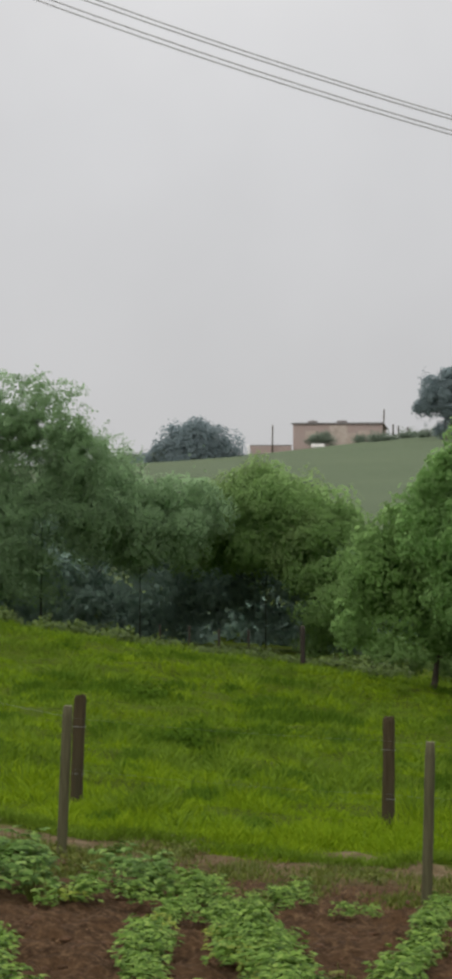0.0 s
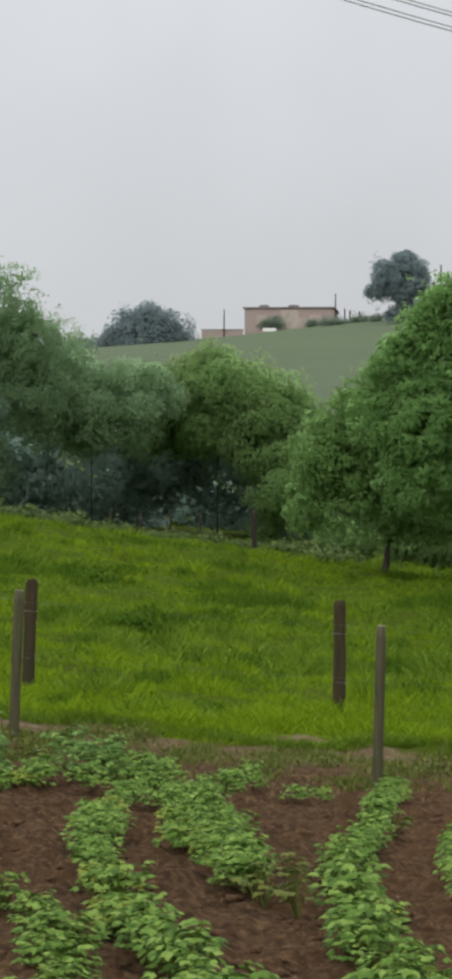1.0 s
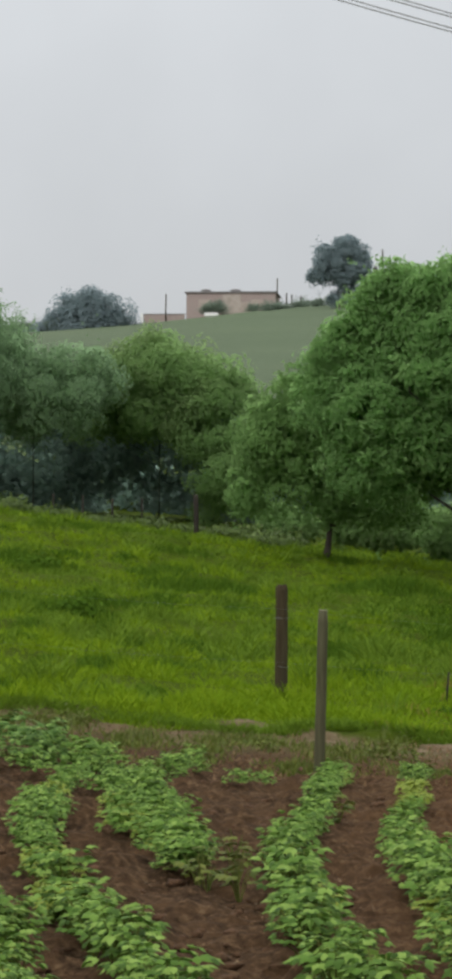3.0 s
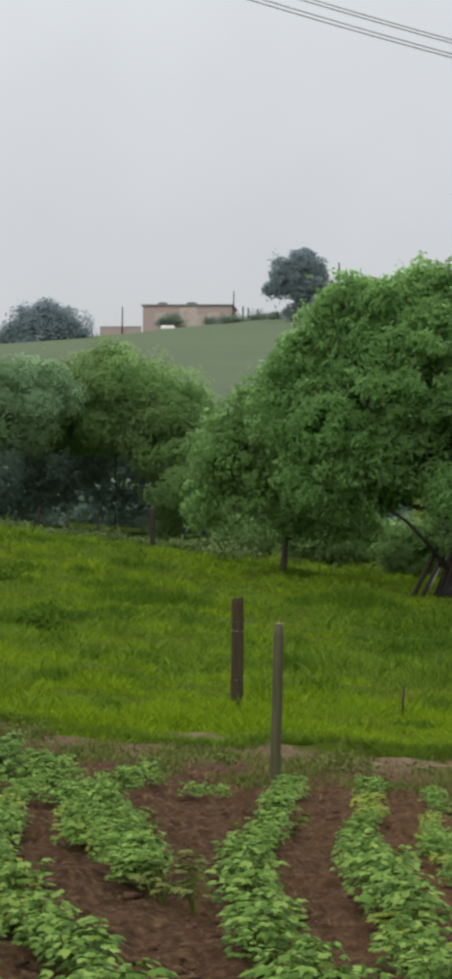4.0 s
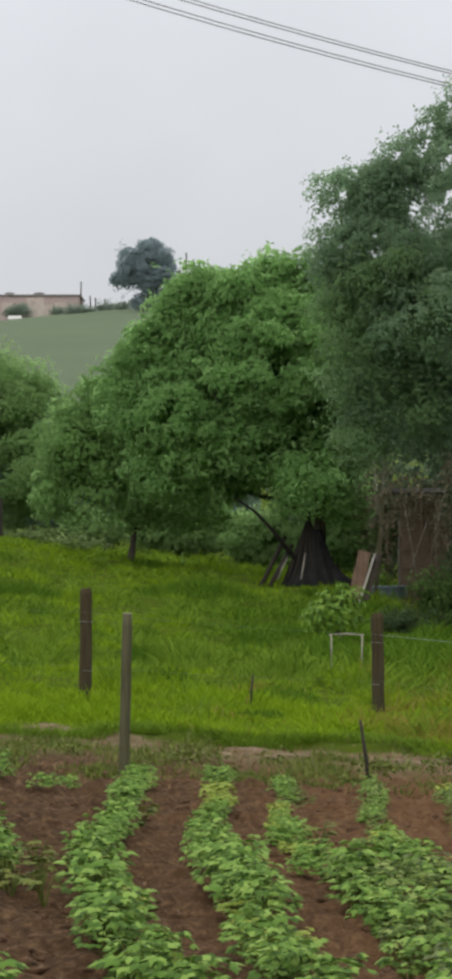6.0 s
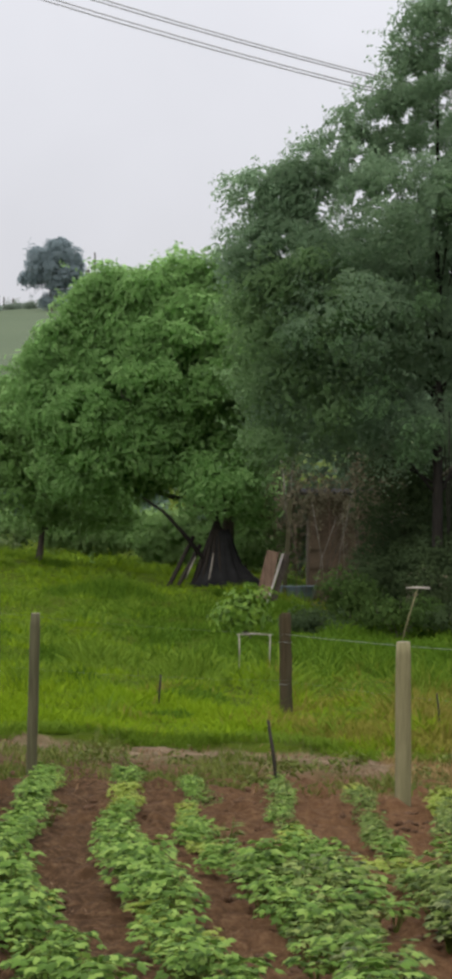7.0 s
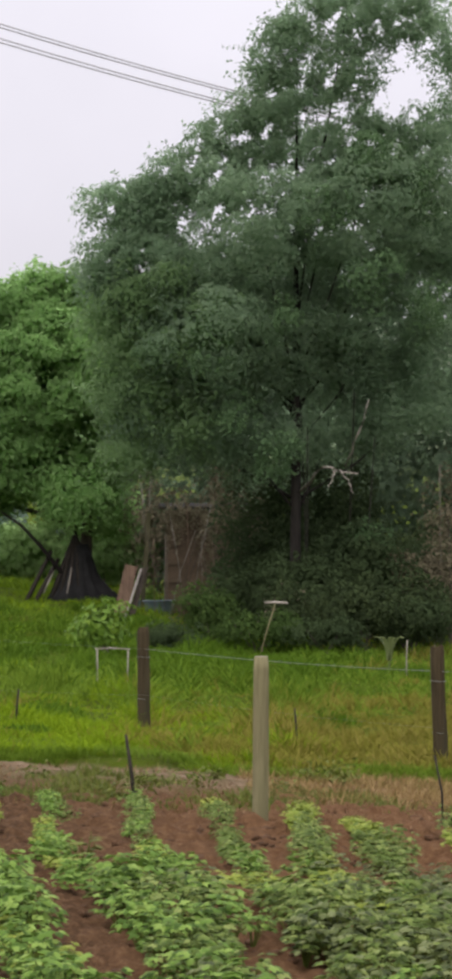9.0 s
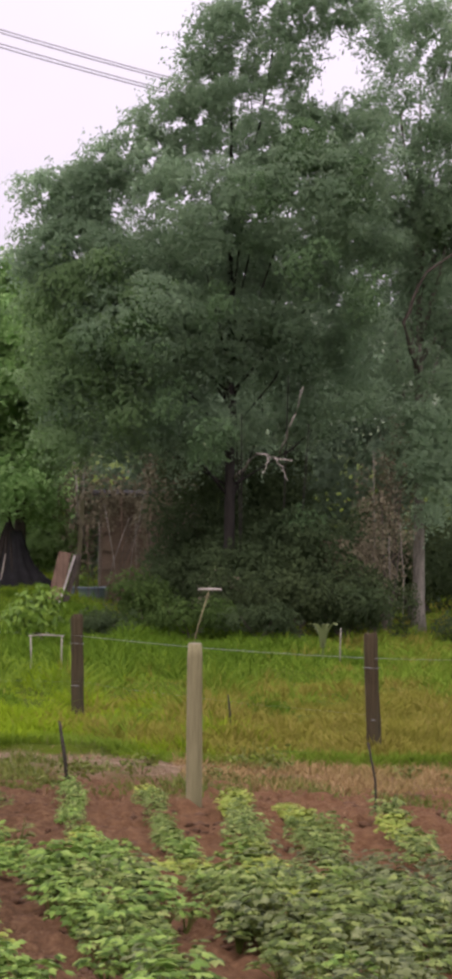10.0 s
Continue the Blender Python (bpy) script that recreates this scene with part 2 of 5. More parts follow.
# blades of real rank tufts, and of grass darkened in place of shadow
L_TUFT_SHADE = leaf_surface("tuft_and_shade_blade", [(0.041, 0.088, 0.007), (0.063, 0.120, 0.010), (0.084, 0.145, 0.012)], 0.8, None, 0.8, 0.3, 0.05)
L_RUSSET = leaf_surface("russet_blade", [(0.131, 0.083, 0.031), (0.209, 0.139, 0.061), (0.287, 0.209, 0.104)], 1.2, (0.139, 0.122, 0.035), 0.8, 0.2, 0.05)
L_MAIZE = leaf_surface("maize_leaf", [(0.139, 0.183, 0.070), (0.191, 0.235, 0.096), (0.244, 0.287, 0.131)], 2.0, None, 0.5, 0.3, 0.3)
L_STRAW_RED = leaf_surface("russet_straw", [(0.087, 0.045, 0.019), (0.148, 0.083, 0.037), (0.209, 0.131, 0.065)], 1.5, None, 0.8, 0.1)
L_BUSH = leaf_surface("bright_bush_leaf", [(0.065, 0.138, 0.012), (0.101, 0.191, 0.016), (0.164, 0.266, 0.024)], 1.0, None, 0.55, 0.35, 0.25, 0.1)
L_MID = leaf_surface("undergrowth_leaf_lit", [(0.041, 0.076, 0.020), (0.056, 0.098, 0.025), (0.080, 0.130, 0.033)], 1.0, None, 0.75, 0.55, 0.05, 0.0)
L_BROWN = leaf_surface("withered_leaf", [(0.112, 0.100, 0.062), (0.143, 0.128, 0.081), (0.167, 0.151, 0.095)], 0.8, None, 0.8, 0.3, 0.08, 0.0)


def ground_surface():
    """Tilled red soil, then a trodden dirt strip, the meadow's turf and the pale pasture of the hill, haze in its
    colour.
    """
    m, nt, b, _ = node_mat("ground_earth")
    v = coords(nt)
    sep = nt.nodes.new("ShaderNodeSeparateXYZ")
    nt.links.new(v, sep.inputs[0])
    fine, mid, wide = noise_of(nt, 16, 6, 0.7, v), noise_of(nt, 3.4, 5, 0.65, v), noise_of(nt, 0.5, 3, 0.6, v)
    soil = ramp_of(nt, [(0.30, (0.017, 0.011, 0.006)), (0.47, (0.052, 0.031, 0.017)), (0.58, (0.094, 0.057, 0.030)), (0.74, (0.157, 0.104, 0.059))])
    nt.links.new(fine.outputs[0], soil.inputs[0])
    soil_c = mix_of(nt, soil.outputs[0], (0.073, 0.041, 0.020), span(nt, mid.outputs[0], 0.46, 0.64, 0, 0.6))
    soil_c = mix_of(nt, soil_c, mix_of(nt, soil.outputs[0], (0.187, 0.094, 0.042), 0.42), span(nt, sep.outputs["X"], -1.8, 2.4, 0.0, 0.9))
    path = ramp_of(nt, [(0.3, (0.065, 0.059, 0.019)), (0.46, (0.087, 0.071, 0.031)), (0.58, (0.122, 0.091, 0.052)), (0.74, (0.191, 0.144, 0.096))])
    nt.links.new(mid.outputs[0], path.inputs[0])
    turf = ramp_of(nt, [(0.3, (0.037, 0.059, 0.003)), (0.7, (0.057, 0.083, 0.005))])
    nt.links.new(mid.outputs[0], turf.inputs[0])
    # pasture greyed and paled so that its colour carries the hill's haze
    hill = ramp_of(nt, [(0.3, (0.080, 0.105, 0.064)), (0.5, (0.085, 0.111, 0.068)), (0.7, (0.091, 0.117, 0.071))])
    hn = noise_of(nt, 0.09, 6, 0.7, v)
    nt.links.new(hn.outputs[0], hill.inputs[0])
    path_c = mix_of(nt, path.outputs[0], (0.165, 0.100, 0.052), span(nt, sep.outputs["X"], 0.8, 3.6, 0.0, 0.7))
    pale_path = ramp_of(nt, [(0.3, (0.087, 0.068, 0.037)), (0.48, (0.144, 0.106, 0.066)), (0.66, (0.226, 0.170, 0.117))])
    nt.links.new(mid.outputs[0], pale_path.inputs[0])
    # distance ahead, with the drift of the strip's edges
    drift = math_of(nt, "MULTIPLY", math_of(nt, "SUBTRACT", wide.outputs[0], 0.5), 3.0)
    ahead = math_of(nt, "ADD", sep.outputs["Y"], drift)
    ahead = math_of(nt, "ADD", ahead, math_of(nt, "MULTIPLY", sep.outputs["X"], 0.22))
    c = mix_of(nt, soil_c, path_c, span(nt, ahead, 27.6, 29.0))
    c = mix_of(nt, c, pale_path.outputs[0], math_of(nt, "MULTIPLY", span(nt, ahead, 29.0, 29.8, 0.0, 0.85), math_of(nt, "MULTIPLY", span(nt, sep.outputs["X"], 1.6, 2.6, 1.0, 0.15), span(nt, sep.outputs["X"], -2.2, -0.2, 0.25, 1.0))))
    c = mix_of(nt, c, turf.outputs[0], span(nt, ahead, 30.7, 31.1))
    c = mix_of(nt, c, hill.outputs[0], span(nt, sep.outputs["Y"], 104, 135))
    nt.links.new(c, b.inputs["Base Color"])
    b.inputs["Roughness"].default_value = 0.95
    b.inputs["Specular IOR Level"].default_value = 0.05
    bp = nt.nodes.new("ShaderNodeBump")
    bp.inputs["Strength"].default_value, bp.inputs["Distance"].default_value = 1.0, 0.06
    nt.links.new(fine.outputs[0], bp.inputs["Height"])
    nt.links.new(bp.outputs[0], b.inputs["Normal"])
    return m


# ---------------------------------------------------------------- helpers of shape
def smooth(x):
    x = np.clip(x, 0, 1)
    return x * x * (3 - 2 * x)


def ground_z(x, y):
    """The lie of the land: a level field, a meadow that climbs to the left, and the hill behind."""
    x, y = np.asarray(x, float), np.asarray(y, float)
    d = np.maximum(y, 1.0)
    xc = np.clip(x, -9, 9)
    field = 0.03 - 0.035 * xc + 0.008 * np.minimum(xc + 1.4, 0) ** 2
    xm = np.clip(x * 70 / np.maximum(d, 70), -20, 14)
    far = 1.1 - 0.10 * xm + 0.0024 * xm ** 2
    s = np.clip((y - 30) / 40, 0, 1) ** 2.0
    hum = np.sin(1.3 * x + 0.9 * y + 1.0) * np.sin(1.9 * y - 0.5 * x) + 0.7 * np.sin(2.6 * x - 1.1 * y) * np.sin(1.2 * y + 0.8 * x + 2.0)
    field = field + 0.075 * hum * smooth((y - 33) / 5) * smooth((74 - y) / 8)
    far = far + 0.075 * hum * smooth((y - 33) / 5) * smooth((74 - y) / 8)
    lip = 0.07 * smooth((y + 0.22 * x - 30.72) / 0.2) * (1 - smooth((y - 32) / 6))   # the turf stands a step above the trodden strip
    low = field * (1 - s) + far * s + lip
    crest = 22.3 + 1.6 * np.tanh((x + 24) / 14.0)
    top = 3.0 + (crest - 3.0) * np.clip((y - 100) / 198, 0, 1) ** 0.94
    top = top - 6.0 * smooth((y - 320) / 400) - 0.00035 * np.clip(np.abs(x) - 30, 0, 200) ** 2 * smooth((y - 90) / 100)
    t = smooth((y - 76) / 40)
    return low * (1 - t) + top * t


def gz(x, y):
    return float(ground_z(x, y))


def mesh_from(name, verts, faces, material):
    """A mesh out of arrays; faces is an (n, k) array."""
    verts, faces = np.asarray(verts, np.float32), np.asarray(faces, np.int32)
    me = bpy.data.meshes.new(name)
    n, k = faces.shape
    me.vertices.add(len(verts))
    me.vertices.foreach_set("co", verts.ravel())
    me.loops.add(n * k)
    me.loops.foreach_set("vertex_index", faces.ravel())
    me.polygons.add(n)
    me.polygons.foreach_set("loop_start", np.arange(0, n * k, k, dtype=np.int32))
    me.polygons.foreach_set("loop_total", np.full(n, k, np.int32))
    me.update(calc_edges=True)
    me.materials.append(material)
    return me


def part(name, shape, material, parent=None, label="", shade=False):
    """Links a bmesh or a mesh as one object, under a thing or a part."""
    if isinstance(shape, bmesh.types.BMesh):
        me = bpy.data.meshes.new(name)
        shape.to_mesh(me)
        shape.free()
        me.materials.append(material)
    else:
        me = shape
    if shade:
        me.polygons.foreach_set("use_smooth", np.ones(len(me.polygons), bool))
    ob = new(name, me)
    if parent is not None:
        ob.parent = parent
    if label:
        ob["label"] = label
    return ob


def thing(name, x, y, z, label, category, group="", kind="", turn=0.0):
    ob = new(name)
    ob.empty_display_size = 0.2
    ob.matrix_basis = pose(x, y, z, 0, 0, turn)
    return tagged(ob, label, category, group, kind)


def tube(bm, pts, radii, sides=8, cap=True, jitter=0.0, rng=random):
    """A tapered, round limb along points."""
    pts = [Vector(p) for p in pts]
    rings = []
    for i, p in enumerate(pts):
        d = (pts[min(i + 1, len(pts) - 1)] - pts[max(i - 1, 0)]).normalized()
        a = d.orthogonal().normalized() if abs(d.z) > 0.9 else d.cross(Vector((0, 0, 1))).normalized()
        b = d.cross(a)
        r = radii[i]
        rings.append([bm.verts.new(p + (a * math.cos(2 * math.pi * k / sides) + b * math.sin(2 * math.pi * k / sides)) * r * (1 + rng.uniform(-jitter, jitter))) for k in range(sides)])
    for u, w in zip(rings, rings[1:]):
        # the ring that starts nearest keeps the tube untwisted
        shift = min(range(sides), key=lambda s: (u[0].co - w[s].co).length)
        for k in range(sides):
            bm.faces.new((u[k], u[(k + 1) % sides], w[(k + 1 + shift) % sides], w[(k + shift) % sides]))
    if cap:
        bm.faces.new(rings[0][::-1])
        bm.faces.new(rings[-1])
    bmesh.ops.recalc_face_normals(bm, faces=bm.faces[:])
    return bm


def block(sx, sy, sz, at=(0, 0, 0), bevel=0.0, m=None):
    bm = bmesh.new()
    bmesh.ops.create_cube(bm, size=1.0)
    bmesh.ops.scale(bm, vec=(sx, sy, sz), verts=bm.verts[:])
    if bevel:
        bmesh.ops.bevel(bm, geom=bm.edges[:], offset=bevel, segments=2, affect="EDGES")
    bmesh.ops.translate(bm, vec=at, verts=bm.verts[:])
    if m is not None:
        bmesh.ops.transform(bm, matrix=m, verts=bm.verts[:])
    return bm


def unit(v):
    return v / np.maximum(np.linalg.norm(v, axis=1, keepdims=True), 1e-6)


def leaf_mesh(name, rng, at, normal, length, width, material, droop=0.3):
    """Folded rhombic leaves at the places given."""
    n = len(at)
    side = unit(np.cross(normal, rng.normal(size=(n, 3))))
    along = unit(np.cross(side, normal) + np.array([0, 0, -droop]))
    side = unit(np.cross(along, normal))
    ln, wd = (length * rng.uniform(0.65, 1.3, (n, 1))), (width * rng.uniform(0.7, 1.3, (n, 1)))
    up = unit(np.cross(side, along))
    mid = at + along * ln * 0.45
    lift = up * wd * 0.22
    verts = np.stack([at, mid + side * wd * 0.5 + lift, at + along * ln - up * ln * 0.08, mid - side * wd * 0.5 + lift], 1).reshape(-1, 3)
    base = np.arange(n)[:, None] * 4
    faces = np.concatenate([base + np.array([[0, 1, 2]]), base + np.array([[0, 2, 3]])])
    return mesh_from(name, verts, faces, material)


def crown_points(rng, blobs, per_m2, clump=0.36, leaves=26, inner=0.45):
    """Leaf places and outward directions: every bough's ball of foliage is a crowd of small tufts, some of them shooting up."""
    ats, outs = [], []
    for cx, cy, cz, rx, ry, rz in blobs:
        area = 4 * math.pi * ((rx * ry) ** 1.6 / 3 + (rx * rz) ** 1.6 / 3 + (ry * rz) ** 1.6 / 3) ** (1 / 1.6)
        k = max(int(area / (clump * clump * 2.3)), 7)
        d = unit(rng.normal(size=(k, 3)))
        wave = 1 + 0.09 * np.sin(d[:, :1] * 5 + cx * 3) * np.sin(d[:, 2:] * 6 + cz * 2)
        r = np.where(rng.random((k, 1)) < 0.85, rng.uniform(0.80, 1.04, (k, 1)), rng.uniform(inner, 0.8, (k, 1))) * wave
        c = np.array([cx, cy, cz]) + d * r * np.array([rx, ry, rz])
        size = clump * rng.uniform(0.55, 1.4, (k, 1))
        tall = np.where(rng.random((k, 1)) < 0.16, 1.7, 0.75)
        m = np.maximum((area * per_m2 / k * (size[:, 0] / clump) ** 2 * rng.uniform(0.6, 1.2, k)).astype(int), 3)
        idx = np.repeat(np.arange(k), m)
        v = unit(rng.normal(size=(len(idx), 3)) + np.array([0, 0, 0.35]))
        shell = rng.uniform(0.35, 1.1, (len(idx), 1)) ** 0.6
        ats.append(c[idx] + v * shell * size[idx] * np.concatenate([np.ones((len(idx), 2)), tall[idx]], 1))
        outs.append(unit(0.9 * d[idx] + 0.6 * v))
    return np.concatenate(ats), np.concatenate(outs)


def lace(x, z):
    """Gaps between the boughs of a thin crown, about -1 to 1."""
    r = np.random.default_rng(9)
    out = 0
    for _ in range(9):
        f, a, p = r.uniform(5, 15), r.uniform(0, 6.28), r.uniform(0, 6.28)
        out = out + np.sin(f * (x * math.cos(a) + z * math.sin(a)) + p + 0.8 * np.sin(3 * x + p) + 0.8 * np.sin(3.7 * z - p))
    return out / 3.2


def foliage(name, rng, blobs, per_m2, length, width, material, clump=0.3, leaves=26, up=0.2, loose=0.4, droop=0.4, floor=None, airy=None, at_foot=(0, 0), shoots=0, shoot=0.4):
    at, out = crown_points(rng, blobs, per_m2, clump, leaves)
    if airy is not None:
        low, high, share = airy
        thin = share * smooth((at[:, 2] + at_foot[1] - low) / (high - low))
        keep = lace(at[:, 0] + at_foot[0], at[:, 2] + at_foot[1]) + rng.normal(0, 0.08, len(at)) < 1.25 - 1.25 * thin
        at, out = at[keep], out[keep]
    if shoots:
        more, ways = sprays(rng, blobs, shoots, shoot)
        at, out = np.concatenate([at, more]), np.concatenate([out, ways])
    if floor is not None:
        keep = at[:, 2] > floor
        at, out = at[keep], out[keep]
    normal = unit(out + np.array([0, 0, up]) + rng.normal(size=at.shape) * loose * 0.6)
    return leaf_mesh(name, rng, at, normal, length, width, material, droop)


def sprays(rng, blobs, count, size):
    """Leafy twigs that stand out of the crown: leaf places and directions along each arching shoot."""
    ats, outs = [], []
    for _ in range(count):
        cx, cy, cz, rx, ry, rz = blobs[rng.integers(len(blobs))]
        d = rng.normal(size=3) + np.array([0, -0.2, 0.5])
        d = d / np.linalg.norm(d)
        foot = np.array([cx, cy, cz]) + d * np.array([rx, ry, rz]) * 0.76
        n = int(rng.integers(10, 20))
        t = np.linspace(0.1, 1.0, n)[:, None]
        way = d + rng.normal(size=3) * 0.35
        p = foot + way * t * size * rng.uniform(0.6, 1.5) + np.array([0, 0, -0.35 * size]) * t ** 2 + rng.normal(size=(n, 3)) * 0.05 * (1.2 - t)
        ats.append(p), outs.append(unit(rng.normal(size=(n, 3)) + d))
    return np.concatenate(ats), np.concatenate(outs)


def tree(name, x, y, label, category, trunk, limbs, blobs, seed, per_m2, length, width, leaf, bark, clump=0.3, leaves=26, group="", droop=0.4, sink=0.1, floor=None, crown_label="", airy=None, shoots=0, shoot=0.4):
    """trunk: (points, radii); limbs: lists of (points, radii); blobs: balls of foliage; all from the tree's foot."""
    rng = np.random.default_rng(seed)
    rr = random.Random(seed)
    ob = thing(name, x, y, gz(x, y) - sink, label, category, group)
    bm = bmesh.new()
    tube(bm, trunk[0], trunk[1], 10, jitter=0.08, rng=rr)
    stem = part("trunk", bm, bark, ob, shade=True)
    for pts, radii in limbs:
        part("limb", tube(bmesh.new(), pts, radii, 7, jitter=0.06, rng=rr), bark, stem, shade=True)
    part("crown", foliage("crown", rng, blobs, per_m2, length, width, leaf, clump, leaves, droop=droop, floor=floor, airy=airy, at_foot=(x, gz(x, y) - sink), shoots=shoots, shoot=shoot), leaf, ob, crown_label)
    return ob


def shrub(name, x, y, label, category, blobs, seed, per_m2, length, width, leaf, clump=0.2, leaves=18, group="", stems=5):
    rng = np.random.default_rng(seed)
    rr = random.Random(seed)
    ob = thing(name, x, y, gz(x, y) - 0.03, label, category, group)
    bm = bmesh.new()
    for _ in range(stems):
        b = rr.choice(blobs)
        tube(bm, [(rr.uniform(-.1, .1), rr.uniform(-.1, .1), 0), (b[0] * 0.5, b[1] * 0.5, b[2] * 0.55), (b[0], b[1], b[2] + b[5] * 0.3)], [0.03, 0.02, 0.008], 5)
    part("stem", bm, M_BARK, ob)
    part("foliage", foliage("foliage", rng, blobs, per_m2, length, width, leaf, clump, leaves, floor=0.0), leaf, ob)
    return ob


# ---------------------------------------------------------------- ground
def build_ground():
    xs = np.unique(np.concatenate([np.arange(-4.6, 4.61, 0.09), np.arange(-6, 6.01, 0.2), np.arange(-16, 16.1, 0.4), np.arange(-30, 30.1, 1.0), np.arange(-160, 161, 10.0), np.array([-2500, -1200, -600, -300, 300, 600, 1200, 2500])]).round(3))
    ys = np.unique(np.concatenate([np.array([-2500, -1000, -400, -150, -60, -20, 0, 6, 10]), np.arange(12, 27, 0.085), np.arange(27, 32, 0.1), np.arange(32, 80, 0.4), np.arange(80, 340, 4.0), np.array([380, 450, 600, 900, 1500, 2500])]).round(3))
    gx, gy = np.meshgrid(xs, ys)
    z = ground_z(gx, gy)
    flat = np.stack([gx.ravel(), gy.ravel()], 1)
    bumps = np.zeros(len(flat))
    near = np.nonzero((flat[:, 1] > 11.5) & (flat[:, 1] < 32) & (np.abs(flat[:, 0]) < 6.1))[0]
    for i in near:
        p = Vector((flat[i, 0], flat[i, 1], 0))
        bumps[i] = 0.05 * noise.noise(p * 2.1) + (0.08 * noise.noise(p * 3.7) + 0.075 * noise.noise(p * 7.3) + 0.03 * noise.noise(p * 13.0)) * min(1.0, max(0.25, (29.0 - p.y) / 3.0))
    z = z.ravel() + bumps
    nx, ny = len(xs), len(ys)
    i = (np.arange(ny - 1)[:, None] * nx + np.arange(nx - 1)[None]).ravel()
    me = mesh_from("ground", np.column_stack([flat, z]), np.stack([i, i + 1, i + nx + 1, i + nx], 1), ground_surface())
    return tagged(part("ground", me, None, shade=True), "red tilled soil, dirt strip, green meadow and haze-paled hill pasture", "ground", kind="structure")


build_ground()


# ---------------------------------------------------------------- fences
def round_post(name, x, y, height, radius, lean, material, label, seed, group):
    rr = random.Random(seed)
    ob = thing(name, x, y, gz(x, y) - 0.25, label, "fence post", group)
    h = height + 0.25
    pts = [(lean * h * k, 0.0, h * k) for k in (0, 0.15, 0.35, 0.55, 0.75, 0.93, 1)]
    rad = [radius * f for f in (1.08, 1.04, 1.0, 1.02, 0.99, 0.98, 0.86)]
    part("shaft", tube(bmesh.new(), pts, rad, 14, jitter=0.03, rng=rr), material, ob, shade=True)
    part("sawn_top", tube(bmesh.new(), [(lean * h, 0, h - 0.005), (lean * h, 0, h + 0.006)], [radius * 0.84, radius * 0.8], 14), M_POST_CUT, ob, "pale sawn end")
    return ob


def split_post(x, y, height, width, lean, seed, label):
    """A rough-hewn square post with worn arrises and turns of wire round it."""
    rr = random.Random(seed)
    ob = thing("split_post", x, y, gz(x, y) - 0.25, label, "fence post", "posts of the meadow fence")
    bm = bmesh.new()
    h = height + 0.25
    rings = []
    for k in (0, 0.2, 0.4, 0.6, 0.8, 0.97, 1.0):
        w = width * 0.5 * (1.06 - 0.1 * k) * (0.9 if k == 1 else 1)
        ring = []
        for a in range(8):
            ang = math.pi / 4 * a + math.pi / 8
            f = 1.08 + rr.uniform(-0.09, 0.09)
            ring.append(bm.verts.new((lean * h * k + w * f * max(-0.93, min(0.93, 1.3 * math.cos(ang))), w * f * max(-0.93, min(0.93, 1.3 * math.sin(ang))), h * k + (rr.uniform(-0.02, 0.02) if k == 1 else 0))))
        rings.append(ring)
    for u, w in zip(rings, rings[1:]):
        for k in range(8):
            bm.faces.new((u[k], u[(k + 1) % 8], w[(k + 1) % 8], w[k]))
    bm.faces.new(rings[-1])
    part("shaft", bm, M_POST_DARK, ob)
    for f in (0.30, 0.72):
        z = 0.25 + height * f
        loop = [(lean * z + width * 0.56 * math.cos(a), width * 0.56 * math.sin(a), z + 0.004 * math.sin(2 * a)) for a in [i * math.pi / 6 for i in range(13)]]
        part("wire_tie", tube(bmesh.new(), loop, [0.004] * 13, 5, cap=False), M_WIRE, ob)
    return ob


FRONT = "posts of the field fence"
round_post("round_post", -4.89, 29.4, 1.415, 0.049, 0.036, M_POST, "weathered grey-brown round wooden fence post", 3, FRONT)
round_post("round_post", -1.29, 26.6, 1.396, 0.045, 0.022, M_POST, "slim weathered round wooden fence post with a worn top", 4, FRONT)
round_post("round_post", 1.76, 24.9, 1.324, 0.063, 0.001, M_POST_PALE, "thick pale round wooden fence post in the bare strip", 5, FRONT)
BACK = [(x, y, top - gz(x, y)) for x, y, top in ((-5.74, 35.5, 1.734), (-2.14, 35.4, 1.510), (1.19, 35.8, 1.216), (3.98, 30.8, 1.184))]
for i, (x, y, h) in enumerate(BACK):
    split_post(x, y, h, 0.138, (0.036, 0.0, -0.010, -0.040)[i], 20 + i, "dark rough-hewn wooden fence post in the tall grass")


def strand(name, a, b, sag, radius, material, label, category, group="", steps=16):
    a, b = Vector(a), Vector(b)
    pts = [a.lerp(b, k / steps) - Vector((0, 0, sag * 4 * (k / steps) * (1 - k / steps))) for k in range(steps + 1)]
    ob = new(name)
    ob.matrix_basis = Matrix.Translation(a)
    tagged(ob, label, category, group)
    part("strand", tube(bmesh.new(), [p - a for p in pts], [radius] * len(pts), 6), material, ob, shade=True)
    return ob


for i in range(3):
    (xa, ya, ha), (xb, yb, hb) = BACK[i], BACK[i + 1]
    for f in (0.34, 0.80):
        strand("fence_wire", (xa, ya - 0.09, gz(xa, ya) + ha * f), (xb, yb - 0.09, gz(xb, yb) + hb * f), 0.03, 0.003 if i == 2 and f > 0.5 else 0.0007, M_WIRE, "thin galvanised barbed wire strung between dark posts", "wire", "wires of the meadow fence")
xa, ya, ha = BACK[0]
